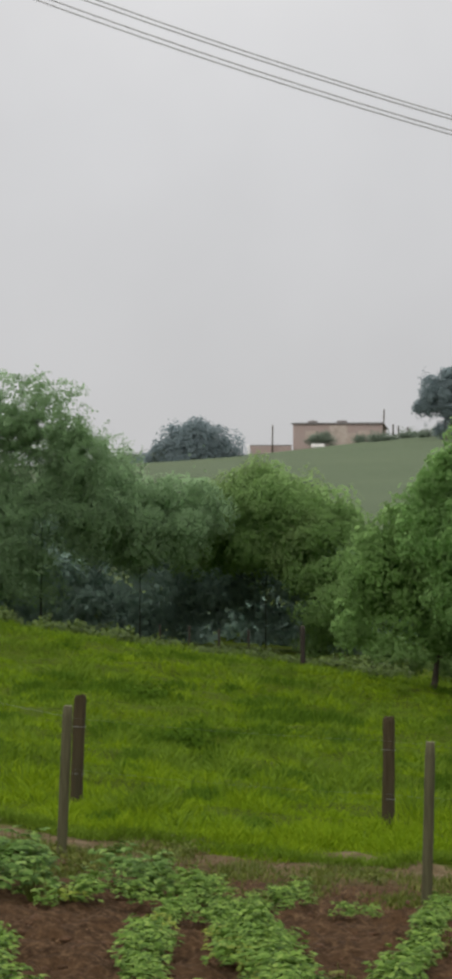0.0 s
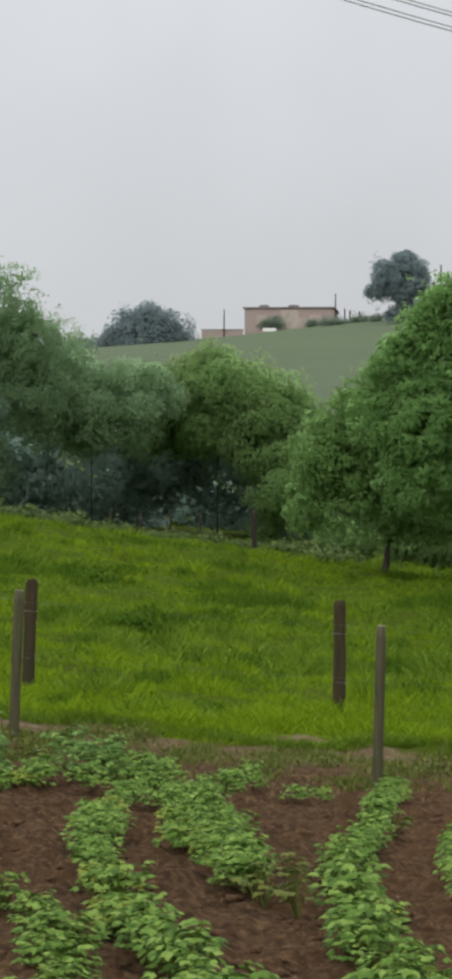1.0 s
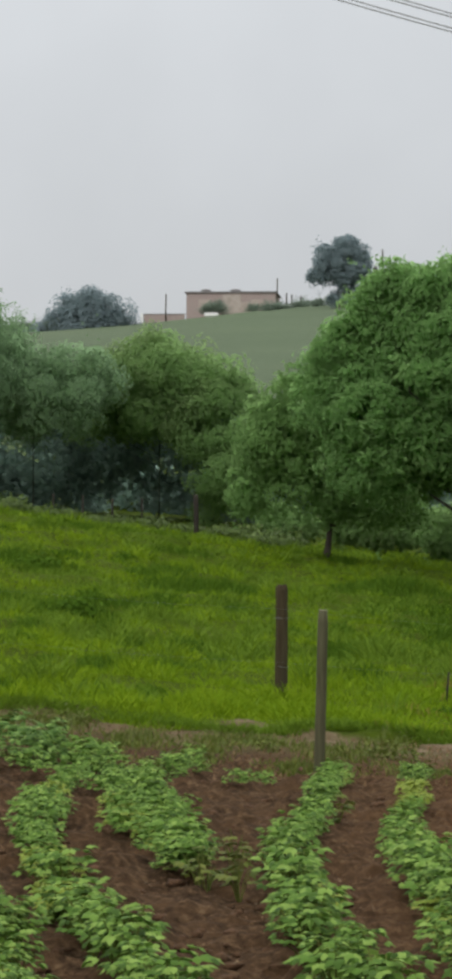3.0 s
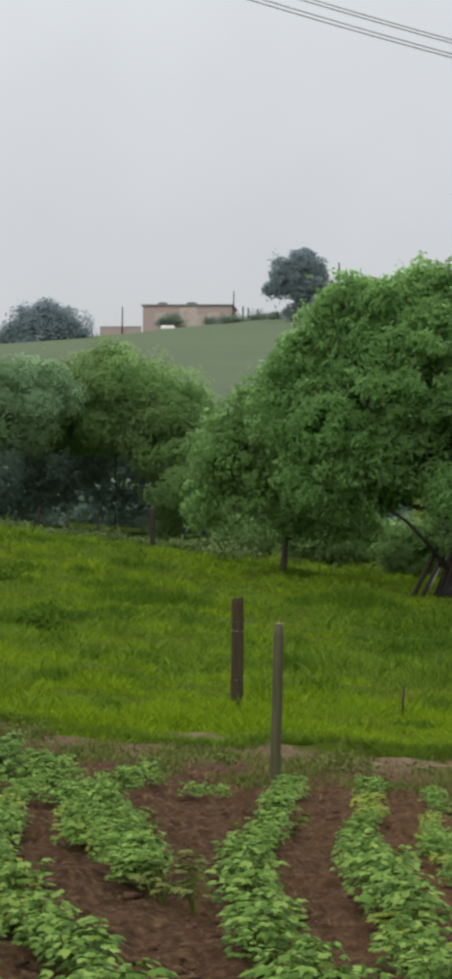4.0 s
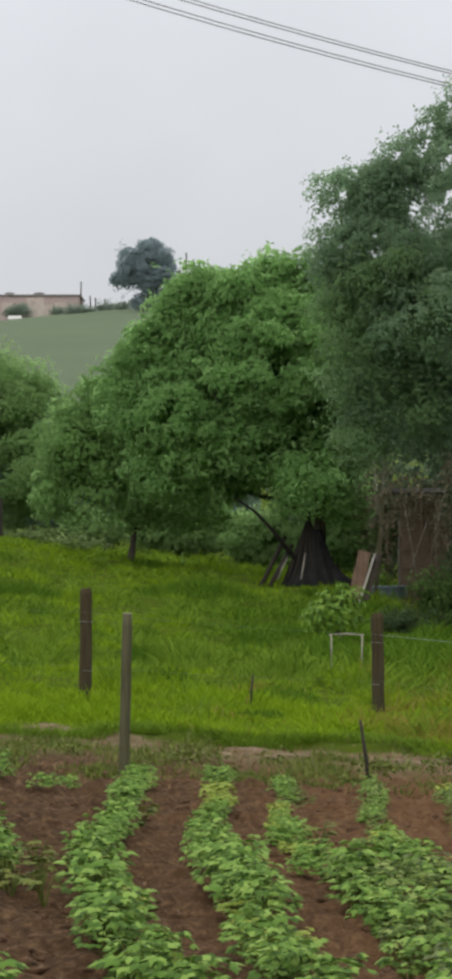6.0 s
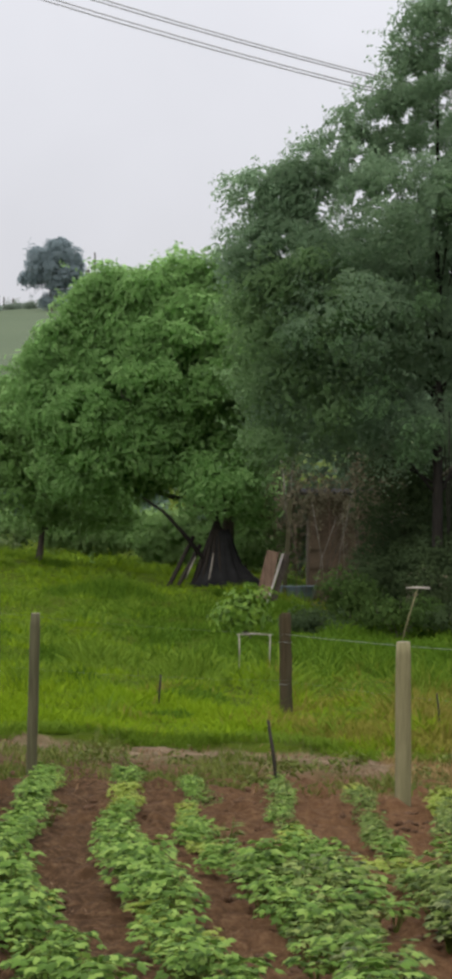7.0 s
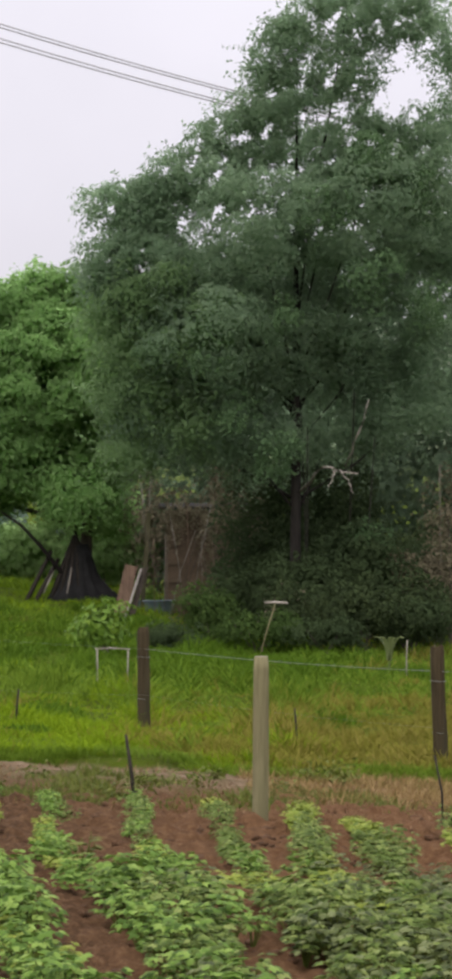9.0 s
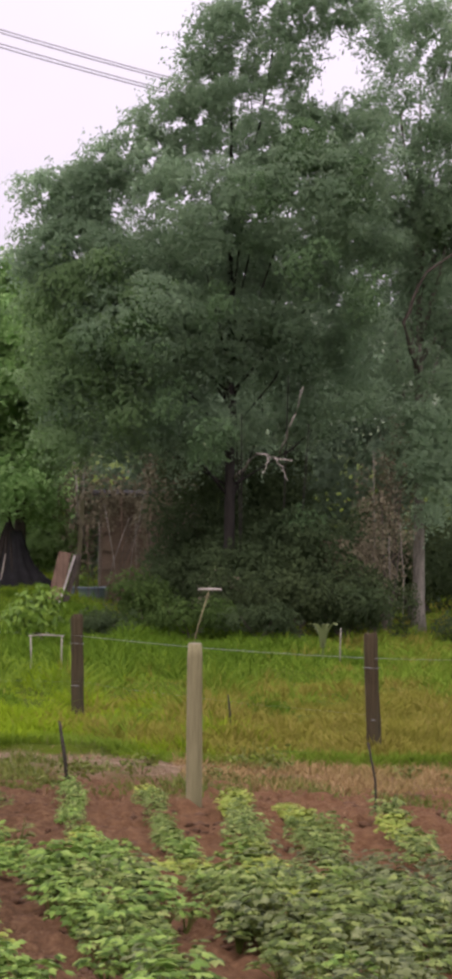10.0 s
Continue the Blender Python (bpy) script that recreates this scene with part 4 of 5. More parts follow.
# dark bushes added between hedge and crown, in place of deep shade
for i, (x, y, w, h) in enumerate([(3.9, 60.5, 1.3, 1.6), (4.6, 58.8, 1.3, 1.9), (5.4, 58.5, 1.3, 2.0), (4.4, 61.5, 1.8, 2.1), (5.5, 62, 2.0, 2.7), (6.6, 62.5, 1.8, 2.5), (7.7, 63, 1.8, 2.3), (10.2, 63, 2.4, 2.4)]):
    low_shrub(x, y, w, h, 190 + i, L_UNDER, "tall dark bush standing in for the shade below the trees", 0.10, 230)
# bushes added so that the column behind the trunk reads as shade
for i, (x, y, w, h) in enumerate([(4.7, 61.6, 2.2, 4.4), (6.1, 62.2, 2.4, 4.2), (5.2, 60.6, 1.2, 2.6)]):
    low_shrub(x, y, w, h, 260 + i, L_UNDER, "tall dark bush added to darken the column behind the trunk", 0.10, 190)
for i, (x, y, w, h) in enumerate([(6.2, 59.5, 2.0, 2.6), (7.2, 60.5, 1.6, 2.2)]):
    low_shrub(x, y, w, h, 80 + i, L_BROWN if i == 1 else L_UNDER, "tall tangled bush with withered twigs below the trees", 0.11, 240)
# bushes added to close bright gaps with a shade-dark colour
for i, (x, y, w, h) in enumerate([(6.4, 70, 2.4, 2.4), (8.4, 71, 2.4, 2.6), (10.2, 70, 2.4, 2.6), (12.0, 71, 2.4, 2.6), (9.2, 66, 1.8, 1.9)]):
    low_shrub(x, y, w, h, 230 + i, L_SHADE, "dense dark bush added to darken the gap behind the pale trunk", 0.14, 150)
low_shrub(4.55, 58.0, 0.8, 1.3, 241, L_BROWN, "small withered bush among the dark undergrowth", 0.08, 150)
low_shrub(8.0, 60.2, 1.2, 3.8, 242, L_BROWN, "tall tangle of withered twigs beside the pale trunk", 0.085, 60)
low_shrub(8.05, 60.8, 1.2, 4.6, 240, L_BROWN, "tall tangle of withered twigs beside the pale trunk", 0.08, 40)
for i, (x, y, w, h) in enumerate([(-7.9, 58.0, 1.2, 0.34), (-6.4, 49.0, 0.9, 0.2)]):
    low_shrub(x, y, w, h, 250 + i, L_TUFT_SHADE, "low dark green clump of rank grass in the meadow", 0.12, 420)
for i, (x, y, w, h) in enumerate([(-4.4, 82, 2.2, 1.3), (-2.6, 82, 2.4, 1.5), (-0.9, 82, 2.4, 1.4), (0.8, 81, 2.4, 1.6), (2.4, 80, 2.4, 1.8), (-0.2, 79, 2.2, 2.2), (1.5, 78, 2.2, 2.3), (2.9, 78, 2.0, 2.4)]):
    low_shrub(x, y, w, h, 180 + i, L_BANK_LIT, "green bush behind the fruit tree", 0.14, 200)
for i, (px, y, h) in enumerate([(-13.6, 80, 1.1), (-15.2, 79, 1.3), (-12.4, 80.5, 0.9), (-11.2, 81, 0.7), (-9.8, 82, 0.6), (-8.6, 82, 0.7), (-7.6, 83, 0.6), (-6.0, 82, 1.1), (-4.9, 78, 1.0)]):
    low_shrub(px, y, 1.6, h * 0.42, 90 + i, L_SHRUB, "green weeds at the foot of the thicket", 0.13, 160)


# ---------------------------------------------------------------- under the trees: poles, planks, shed
def pole_stack(x, y):
    ob = thing("pole_stack", x, y, gz(x, y) - 0.05, "dark leaning poles half covered by black sheeting under a tree", "pole stack")
    rr = random.Random(7)
    apex = Vector((-0.05, 0, 1.55))
    for k in range(15):
        a = -0.2 + k * 0.42
        f = Vector((0.62 * math.cos(a), 0.42 * math.sin(a), 0))
        d = (apex - f)
        part("pole", tube(bmesh.new(), [f, f + d * 0.6, f + d * rr.uniform(1.02, 1.2)], [0.045, 0.04, 0.03], 8, jitter=0.08, rng=rr), M_STICK, ob, shade=True)
    bm = bmesh.new()
    rings = [[] for _ in range(5)]
    for k in range(29):
        a = -3.0 + k * (3.9 / 28)
        w = 1 + 0.08 * math.sin(k * 1.9) + rr.uniform(-0.03, 0.03)
        skirt = 1 + 0.45 * max(0.0, math.cos(a)) ** 2   # the sheet trails away on one side
        for ring, (r, z) in zip(rings, ((0.78 * skirt, 0.02), (0.58 * skirt ** 0.6, 0.28), (0.42, 0.6), (0.27, 1.0), (0.17, 1.3))):
            ring.append(bm.verts.new((0.06 + r * w * math.cos(a), 0.68 * r * w * math.sin(a), z + rr.uniform(-0.03, 0.03))))
    for low, high in zip(rings, rings[1:]):
        for k in range(28):
            bm.faces.new((low[k], low[k + 1], high[k + 1], high[k]))
    sheet = part("sheeting", bm, M_TARP, ob, "black plastic sheeting", shade=True)
    sheet.modifiers.new("thick", "SOLIDIFY").thickness = 0.01
    # pale battens added in place of the light gaps between poles
    for fx, hx, top in ((-0.22, -0.12, 0.8), (-0.72, -0.5, 0.72)):
        part("batten", tube(bmesh.new(), [(fx, -0.72, 0.25), ((fx + hx) / 2, -0.66, 0.5), (hx, -0.58, top)], [0.016, 0.018, 0.014], 6), M_BARK_PALE, ob, "pale batten standing for a light gap", shade=True)
    for k, (a, b) in enumerate([((-1.12, -0.5), (-0.55, 1.16)), ((-0.93, -0.55), (-0.40, 0.98))]):
        part("pole", tube(bmesh.new(), [(a[0], a[1], 0), ((a[0] + b[0]) / 2, -0.2, b[1] / 2), (b[0], 0.0, b[1])], [0.05, 0.05, 0.045], 8), M_STICK, ob, shade=True)
    return ob


pole_stack(0.78, 67.6)


def leaning_plank(x, y, length, width, tilt, side, material, label):
    ob = thing("plank", x, y, gz(x, y), label, "plank", "planks leaning under the tree")
    part("board", block(width, 0.035, length, (0, 0, length / 2), 0.006, pose(0, 0, 0.02, tilt, side, 0)), material, ob)
    return ob


leaning_plank(1.86, 64.5, 1.10, 0.12, -8, 16, M_BARK, "dark plank leaning under the tree")
leaning_plank(1.64, 64.8, 1.08, 0.27, -8, 13, M_PLANK, "wide reddish-brown board leaning under the tree")
leaning_plank(1.73, 64.4, 1.12, 0.045, -8, 18, M_PALE_STICK, "narrow pale batten leaning against a board")
leaning_plank(2.12, 65.4, 2.1, 0.09, -6, 4, M_POST, "tall weathered board leaning against the shed")


def basin(x, y):
    ob = thing("basin", x, y, gz(x, y) + 0.0, "dull blue plastic basin lying in the grass", "basin")
    bm = bmesh.new()
    prof = [(0.30, 0.0), (0.36, 0.16), (0.40, 0.33), (0.42, 0.34), (0.42, 0.32), (0.38, 0.30), (0.34, 0.14), (0.27, 0.03)]
    rings = [[bm.verts.new((r * math.cos(k * math.pi / 10), r * math.sin(k * math.pi / 10), z)) for k in range(20)] for r, z in prof]
    for u, w in zip(rings, rings[1:]):
        for k in range(20):
            bm.faces.new((u[k], u[(k + 1) % 20], w[(k + 1) % 20], w[k]))
    bm.faces.new(rings[0][::-1])
    bm.faces.new(rings[-1])
    part("bowl", bm, M_BASIN, ob, shade=True)
    return ob


basin(2.42, 65.7)


def shed(x, y):
    """A low brick shed, half lost behind the boughs; every brick laid in its course."""
    ob = thing("shed", x, y, gz(x, y) - 0.1, "low shed of dull red bricks behind the trees", "shed")
    w, d, h = 1.75, 1.6, 2.35
    part("wall", block(w, 0.13, h, (w / 2, 0.09, h / 2)), M_BRICK, ob)
    part("wall", block(0.13, d, h, (0.07, d / 2 + 0.1, h / 2)), M_BRICK, ob)
    part("wall", block(0.13, d, h, (w - 0.07, d / 2 + 0.1, h / 2)), M_BRICK, ob)
    part("wall", block(w, 0.13, h, (w / 2, d + 0.1, h / 2)), M_BARK, ob)
    part("roof", block(w + 0.4, d + 0.5, 0.05, (w / 2, d / 2, h + 0.05), 0.01, pose(0, 0, 0, 3, 0, 0)), M_TARP, ob)
    part("door", block(0.7, 0.05, 1.6, (1.3, -0.015, 0.85), 0.01), M_PLANK, ob, "dark plank door")
    brick = block(0.385, 0.05, 0.185, (0, 0, 0), 0.006)
    me = bpy.data.meshes.new("brick")
    brick.to_mesh(me)
    brick.free()
    me.materials.append(M_BRICK)
    for r in range(12):
        for c in range(5):
            bx = 0.2 + c * 0.395 - (0.19 if r % 2 else 0)
            if (0.75 < bx and r < 10) or bx < 0.15 or bx > w - 0.15:
                continue
            b = new("brick", me)
            b.parent = ob
            b.location = (bx, 0.005, 0.1 + r * 0.195)
    return ob


shed(2.70, 66.5)
creeper = thing("creeper", 3.4, 66.0, gz(3.4, 66) - 0.05, "withered creeper hanging over the brick shed's roof edge", "creeper")
CREEPER = [(-0.85, -0.35, 2.35, 0.3), (-0.5, -0.4, 2.42, 0.34), (-0.1, -0.4, 2.25, 0.36), (0.3, -0.4, 2.38, 0.36), (0.72, -0.4, 2.1, 0.4), (1.0, -0.35, 1.6, 0.42), (1.05, -0.3, 1.0, 0.4), (-0.75, -0.4, 1.9, 0.2), (0.1, -0.4, 1.85, 0.22)]
part("foliage", foliage("foliage", np.random.default_rng(57), [(bx, dy, bz, r, r * 0.7, r) for bx, dy, bz, r in CREEPER], 200, 0.085, 0.042, L_BROWN, 0.22, shoots=60), None, creeper)
part("stem", tube(bmesh.new(), [(0.95, -0.3, 0), (1.02, -0.32, 0.9), (0.8, -0.35, 1.8), (0.2, -0.3, 2.4)], [0.03, 0.025, 0.02, 0.012], 6), M_BARK, creeper, shade=True)


# ---------------------------------------------------------------- odds and ends in the grass
def low_frame(x, y):
    ob = thing("low_frame", x, y, gz(x, y) - 0.05, "low pale frame of thin pipes in the grass", "frame")
    part("upright", tube(bmesh.new(), [(0, 0, 0), (0.005, 0, 0.38), (0, 0, 0.66)], [0.010, 0.010, 0.009], 8), M_BARK_PALE, ob, shade=True)
    part("upright", tube(bmesh.new(), [(0.44, 0.2, 0), (0.44, 0.2, 0.35), (0.445, 0.2, 0.65)], [0.009, 0.009, 0.008], 8), M_BARK_PALE, ob, shade=True)
    part("crossbar", tube(bmesh.new(), [(-0.03, 0, 0.65), (0.2, 0.1, 0.662), (0.47, 0.21, 0.64)], [0.010, 0.010, 0.009], 8), M_BARK_PALE, ob, shade=True)
    return ob


low_frame(0.80, 44.2)


def tee_stick(x, y):
    ob = thing("tee_stick", x, y, gz(x, y) - 0.05, "thin leaning stick with a pale crosspiece on top", "stick")
    part("shaft", tube(bmesh.new(), [(0, 0, 0), (0.16, 0, 0.6), (0.31, 0, 1.09)], [0.012, 0.012, 0.011], 7), M_POST_PALE, ob, shade=True)
    part("crosspiece", tube(bmesh.new(), [(0.12, 0, 1.10), (0.3, 0, 1.11), (0.52, 0, 1.10)], [0.02, 0.022, 0.02], 7), M_BARK_PALE, ob, "pale crosspiece", shade=True)
    return ob


tee_stick(3.60, 52.0)


def sprout(x, y, n, h, seed, label):
    """A young maize-like plant: long arching leaves from one stem."""
    rr = random.Random(seed)
    ob = thing("maize_plant", x, y, gz(x, y) - 0.02, label, "plant")
    part("stem", tube(bmesh.new(), [(0, 0, 0), (0.01, 0, h * 0.6)], [0.02, 0.012], 6), L_SHRUB, ob)
    for k in range(n):
        a = rr.uniform(0, 6.28)
        bm = bmesh.new()
        prev = None
        for s in range(6):
            t = s / 5
            r, z = 0.24 * h * t, h * (0.3 + 0.9 * t - 0.55 * t * t)
            w = 0.045 * (1 - t) ** 0.6 + 0.002
            c = Vector((r * math.cos(a), r * math.sin(a), z))
            sd = Vector((-math.sin(a), math.cos(a), 0)) * w
            pair = (bm.verts.new(c - sd), bm.verts.new(c + Vector((0, 0, -0.01))), bm.verts.new(c + sd))
            if prev:
                bm.faces.new((prev[0], prev[1], pair[1], pair[0]))
                bm.faces.new((prev[1], prev[2], pair[2], pair[1]))
            prev = pair
        part("leaf", bm, L_MAIZE, ob)
    return ob


sprout(5.6, 50.0, 11, 1.05, 5, "young pale maize plant in the grass")
stake("stake", (5.88, 50.0), (0, 0.3), (0.01, 0.58), 0.012, M_BARK_PALE, "pale stake beside the maize plant")
stake("dead_branch", (7.3, 58.0), (0.10, 0.45), (0.2, 0.9), 0.02, M_PALE_STICK, "pale dead branch leaning in the undergrowth", "branch")


VEIL = [(2.2, 67.6, 1.0, 3.4), (4.15, 65.3, 1.0, 2.3), (4.6, 65.0, 1.0, 1.7), (4.3, 64.2, 1.1, 3.6), (3.8, 64.6, 1.1, 4.2)]
for i, (x, y, w, h) in enumerate(VEIL):
    low_shrub(x, y, w, h, 270 + i, L_BROWN, "thin withered scrub before the brick shed", 0.09, 95)
# bright clump added in place of sunlit meadow showing through the gap
low_shrub(2.25, 66.2, 0.55, 0.62, 290, L_BUSH, "yellow-green clump added for the sunlit meadow gap beside the shed", 0.09, 260)

# dry stems leaning before the shed
for k in range(26):
    rr = random.Random(900 + k)
    h = rr.uniform(0.7, 2.5)
    lean = rr.uniform(-0.25, 0.4)
    stake("dry_stem", (2.2 + rr.uniform(0, 2.1), 63.9 + rr.uniform(-0.4, 0.6)), (lean * h * 0.4, h * 0.5), (lean * h, h), rr.uniform(0.006, 0.010), (M_PLANK, M_BARK, M_BARK_GREY)[k % 3], "thin dry stem leaning before the brick shed", "stem", "dry stems before the shed")

# bare stems that stand among the boughs, from the ground up
for x, y, h, lean in ((4.95, 59.0, 4.2, 0.02), (6.0, 59.4, 4.0, 0.09), (8.25, 61.5, 3.0, 0.01), (5.05, 59.6, 4.4, -0.02), (5.75, 59.7, 4.9, 0.05), (7.95, 60.0, 1.9, 0.02), (8.3, 60.2, 2.2, -0.03), (7.7, 60.4, 3.6, 0.01)):
    stake("bare_stem", (x, y), (lean * h * 0.5 + 0.05, h * 0.5), (lean * h, h), 0.014, M_BARK_GREY if x > 7.5 else M_BARK_SHADED, "thin bare stem among the dark boughs", "stem", "bare stems under the tall trees")


def dead_limb(owner, pts, r, seed, bark=None):
    """A pale dead bough that still hangs on its tree, given from the tree's foot."""
    rr = random.Random(seed)
    fine = []
    for a, b in zip(pts, pts[1:]):
        for k in range(4):
            t = k / 4
            fine.append(tuple(p + (q - p) * t + rr.uniform(-0.03, 0.03) for p, q in zip(a, b)))
    fine.append(pts[-1])
    n = len(fine)
    part("dead_limb", tube(bmesh.new(), fine, [r * (1 - 0.7 * k / n) for k in range(n)], 6, jitter=0.15, rng=rr), bark or M_BARK_PALE, owner, "pale dead bough", shade=True)


# boughs measured from the trees' feet
dead_limb(fruit, [(0.5, 0.3, 2.9), (1.1, -0.5, 3.0), (1.2, -1.7, 2.1), (1.17, -1.75, 1.6)], 0.022, 6, M_BARK_GREY)
dead_limb(fruit, [(0.6, 0.3, 2.7), (1.4, -0.6, 2.9), (1.27, -1.7, 1.5)], 0.016, 7, M_BARK_GREY)
dead_limb(tall_dark, [(0.1, 0, 2.9), (0.35, -1.6, 3.35), (1.0, -2.0, 3.22)], 0.035, 1)
dead_limb(tall_dark, [(0.6, -1.8, 3.3), (0.5, -2.1, 3.15), (0.44, -2.2, 2.95)], 0.018, 2)
dead_limb(tall_dark, [(0.7, -1.8, 3.3), (0.8, -2.1, 3.1), (0.9, -2.2, 2.85)], 0.018, 3)
dead_limb(tall_dark, [(0.9, -0.8, 3.4), (1.0, -1.7, 3.9), (1.2, -2.0, 4.6)], 0.025, 4)
dead_limb(tall_pale, [(0.0, 0, 5.2), (-0.5, -1.2, 6.3), (-0.1, -1.5, 7.3), (0.75, -1.7, 7.9)], 0.045, 5, M_BARK)

# ---------------------------------------------------------------- old fence at the thicket
for i, (x, h) in enumerate(((-7.25, 0.95), (-8.7, 0.7), (-9.5, 0.6), (-10.3, 0.6), (-11.1, 0.55), (-5.4, 0.7))):
    round_post("old_post", x, 82.5, h + 0.15, 0.07 if i == 0 else 0.03, 0.01 * (i - 2), M_STICK, "old dark fence post at the thicket's edge", 70 + i, "old posts at the thicket")


# ---------------------------------------------------------------- the hilltop
def house(x, y):
    z = gz(x, y) - 0.3
    ob = thing("house", x, y, z, "flat-roofed terracotta house on the hilltop", "house")
    w, d, h = 8.58, 7.0, 24.55 - z
    part("wall", block(w, 0.2, h, (w / 2, 0.1, h / 2)), M_HOUSE, ob)
    part("wall", block(0.2, d, h, (0.1, d / 2 + 0.2, h / 2)), M_HOUSE, ob)
    part("wall", block(0.2, d, h, (w - 0.1, d / 2 + 0.2, h / 2)), M_HOUSE, ob)
    part("wall", block(w, 0.2, h, (w / 2, d + 0.3, h / 2)), M_HOUSE, ob)
    part("roof", block(w + 0.3, d + 0.7, 0.14, (w / 2, d / 2 + 0.2, h + 0.07), 0.02), M_SLAB, ob, "grey concrete roof slab")
    part("plaster_panel", block(1.7, 0.05, h - 0.25, (4.4, -0.02, h / 2), 0.01), M_PLASTER, ob, "paler plastered bay")
    for wx in (1.2, 6.3):
        win = part("window", block(1.1, 0.06, 0.9, (wx + 0.55, -0.02, h - 1.1), 0.01), M_PLASTER, ob)
        part("pane", block(0.9, 0.04, 0.7, (wx + 0.55, -0.045, h - 1.1)), M_DOOR, win)
    door = part("door", block(0.9, 0.05, 1.9, (5.75, -0.02, 1.0), 0.01), M_DOOR, ob)
    part("door_frame", block(1.06, 0.03, 2.0, (5.75, -0.008, 1.02), 0.01), M_PLASTER, door)
    return ob


HX = -27.42
house(HX, 300.0)
for x, w in ((HX + 1.3, 0.95), (HX + 4.1, 1.05)):
    t = thing("roof_tank", x, 301.5, 24.69, "low grey tank on the house's flat roof", "water tank", "tanks on the roof")
    bm = bmesh.new()
    tube(bm, [(w / 2, 0, 0), (w / 2, 0, 0.26), (w / 2, 0, 0.33)], [w * 0.52, w * 0.5, w * 0.2], 16)
    part("drum", bm, M_SLAB, t)


def yard_wall(x, y, length, h):
    ob = thing("yard_wall", x, y, gz(x, y) - 0.4, "low red-brown yard wall beside the hilltop house", "wall", kind="structure")
    part("wall", block(length, 0.2, h + 0.4, (length / 2, 0, (h + 0.4) / 2), 0.02), M_HOUSE, ob)
    part("coping", block(length + 0.1, 0.28, 0.07, (length / 2, 0, h + 0.42), 0.01), M_SLAB, ob)
    return ob


yard_wall(HX - 4.1, 299.5, 4.0, 0.95)
round_post("gate_post", HX - 4.25, 299.3, 1.0, 0.10, 0.0, M_WHITE, "white painted gate post at the yard wall", 90, "")


def hill_pole(x, y, top, arm, label):
    z = gz(x, y)
    ob = thing("utility_pole", x, y, z - 0.3, label, "pole", "poles on the hilltop")
    h = top - z + 0.3
    part("mast", tube(bmesh.new(), [(0, 0, 0), (0, 0, h * 0.5), (0.02, 0, h)], [0.075, 0.065, 0.055], 8), M_POST_DARK, ob, shade=True)
    if arm:
        part("crossarm", block(0.75, 0.12, 0.12, (-0.3, 0, h - 1.75), 0.01), M_POST_DARK, ob)
        part("insulator", tube(bmesh.new(), [(0.0, 0, h - 0.05), (0.0, 0, h + 0.12)], [0.07, 0.05], 7), M_SLAB, ob)
        part("insulator", tube(bmesh.new(), [(-0.55, 0, h - 1.7), (-0.55, 0, h - 1.3)], [0.17, 0.15], 7), M_SLAB, ob)
    return ob


hill_pole(HX - 1.9, 299.0, 24.4, False, "thin bare pole beside the yard wall")
hill_pole(HX + 8.9, 298.0, 25.8, False, "tall thin pole beside the hilltop house")
hill_pole(-7.1, 250.0, 24.2, True, "utility pole with a crossarm behind the trees")
for dx, h in ((9.8, 1.0), (10.3, 0.8), (11.2, 0.6)):
    round_post("hill_post", HX + dx, 298.0, h + 0.4, 0.07, 0.0, M_POST_DARK, "short fence post on the hilltop", int(100 + dx * 10), "posts on the hilltop")


def hill_bush(x, y, w, h, seed, label="low hilltop bush, greyed for haze"):
    rr = random.Random(seed)
    blobs = [(rr.uniform(-0.4, 0.4) * w, rr.uniform(-0.3, 0.3), h * rr.uniform(0.4, 0.6), w * 0.3, w * 0.3, h * 0.38) for _ in range(5)]
    return shrub("hill_bush", x, y, label, "bush", blobs, seed, 90, 0.17, 0.12, L_HILL, 0.4, 14, "bushes on the hilltop")


hill_bush(HX + 2.9, 298.0, 2.0, 1.35, 101, "round bush in front of the hilltop house")
hill_bush(HX + 6.6, 298.0, 1.4, 0.6, 102)
for k in range(16):
    rr = random.Random(200 + k)
    hill_bush(HX + 9.0 + k * 1.15 + rr.uniform(-0.4, 0.4), 294 + rr.uniform(-3, 3), 2.0, rr.uniform(0.25, 0.6), 110 + k)
for k in range(5):
    rr = random.Random(300 + k)
    hill_bush(HX - 16.0 + k * 1.6, 292 + rr.uniform(-3, 2), 2.6, rr.uniform(0.5, 0.9), 140 + k)


def trough(x, y):
    ob = thing("trough", x, y, gz(x, y) - 0.02, "low white trough in front of the house", "trough")
    bm = block(1.3, 0.5, 0.35, (0, 0, 0.18), 0.05)
    part("body", bm, M_WHITE, ob)
    part("hollow", block(1.1, 0.34, 0.02, (0, 0, 0.355)), M_SLAB, ob)
    return ob


trough(HX + 2.75, 296.0)


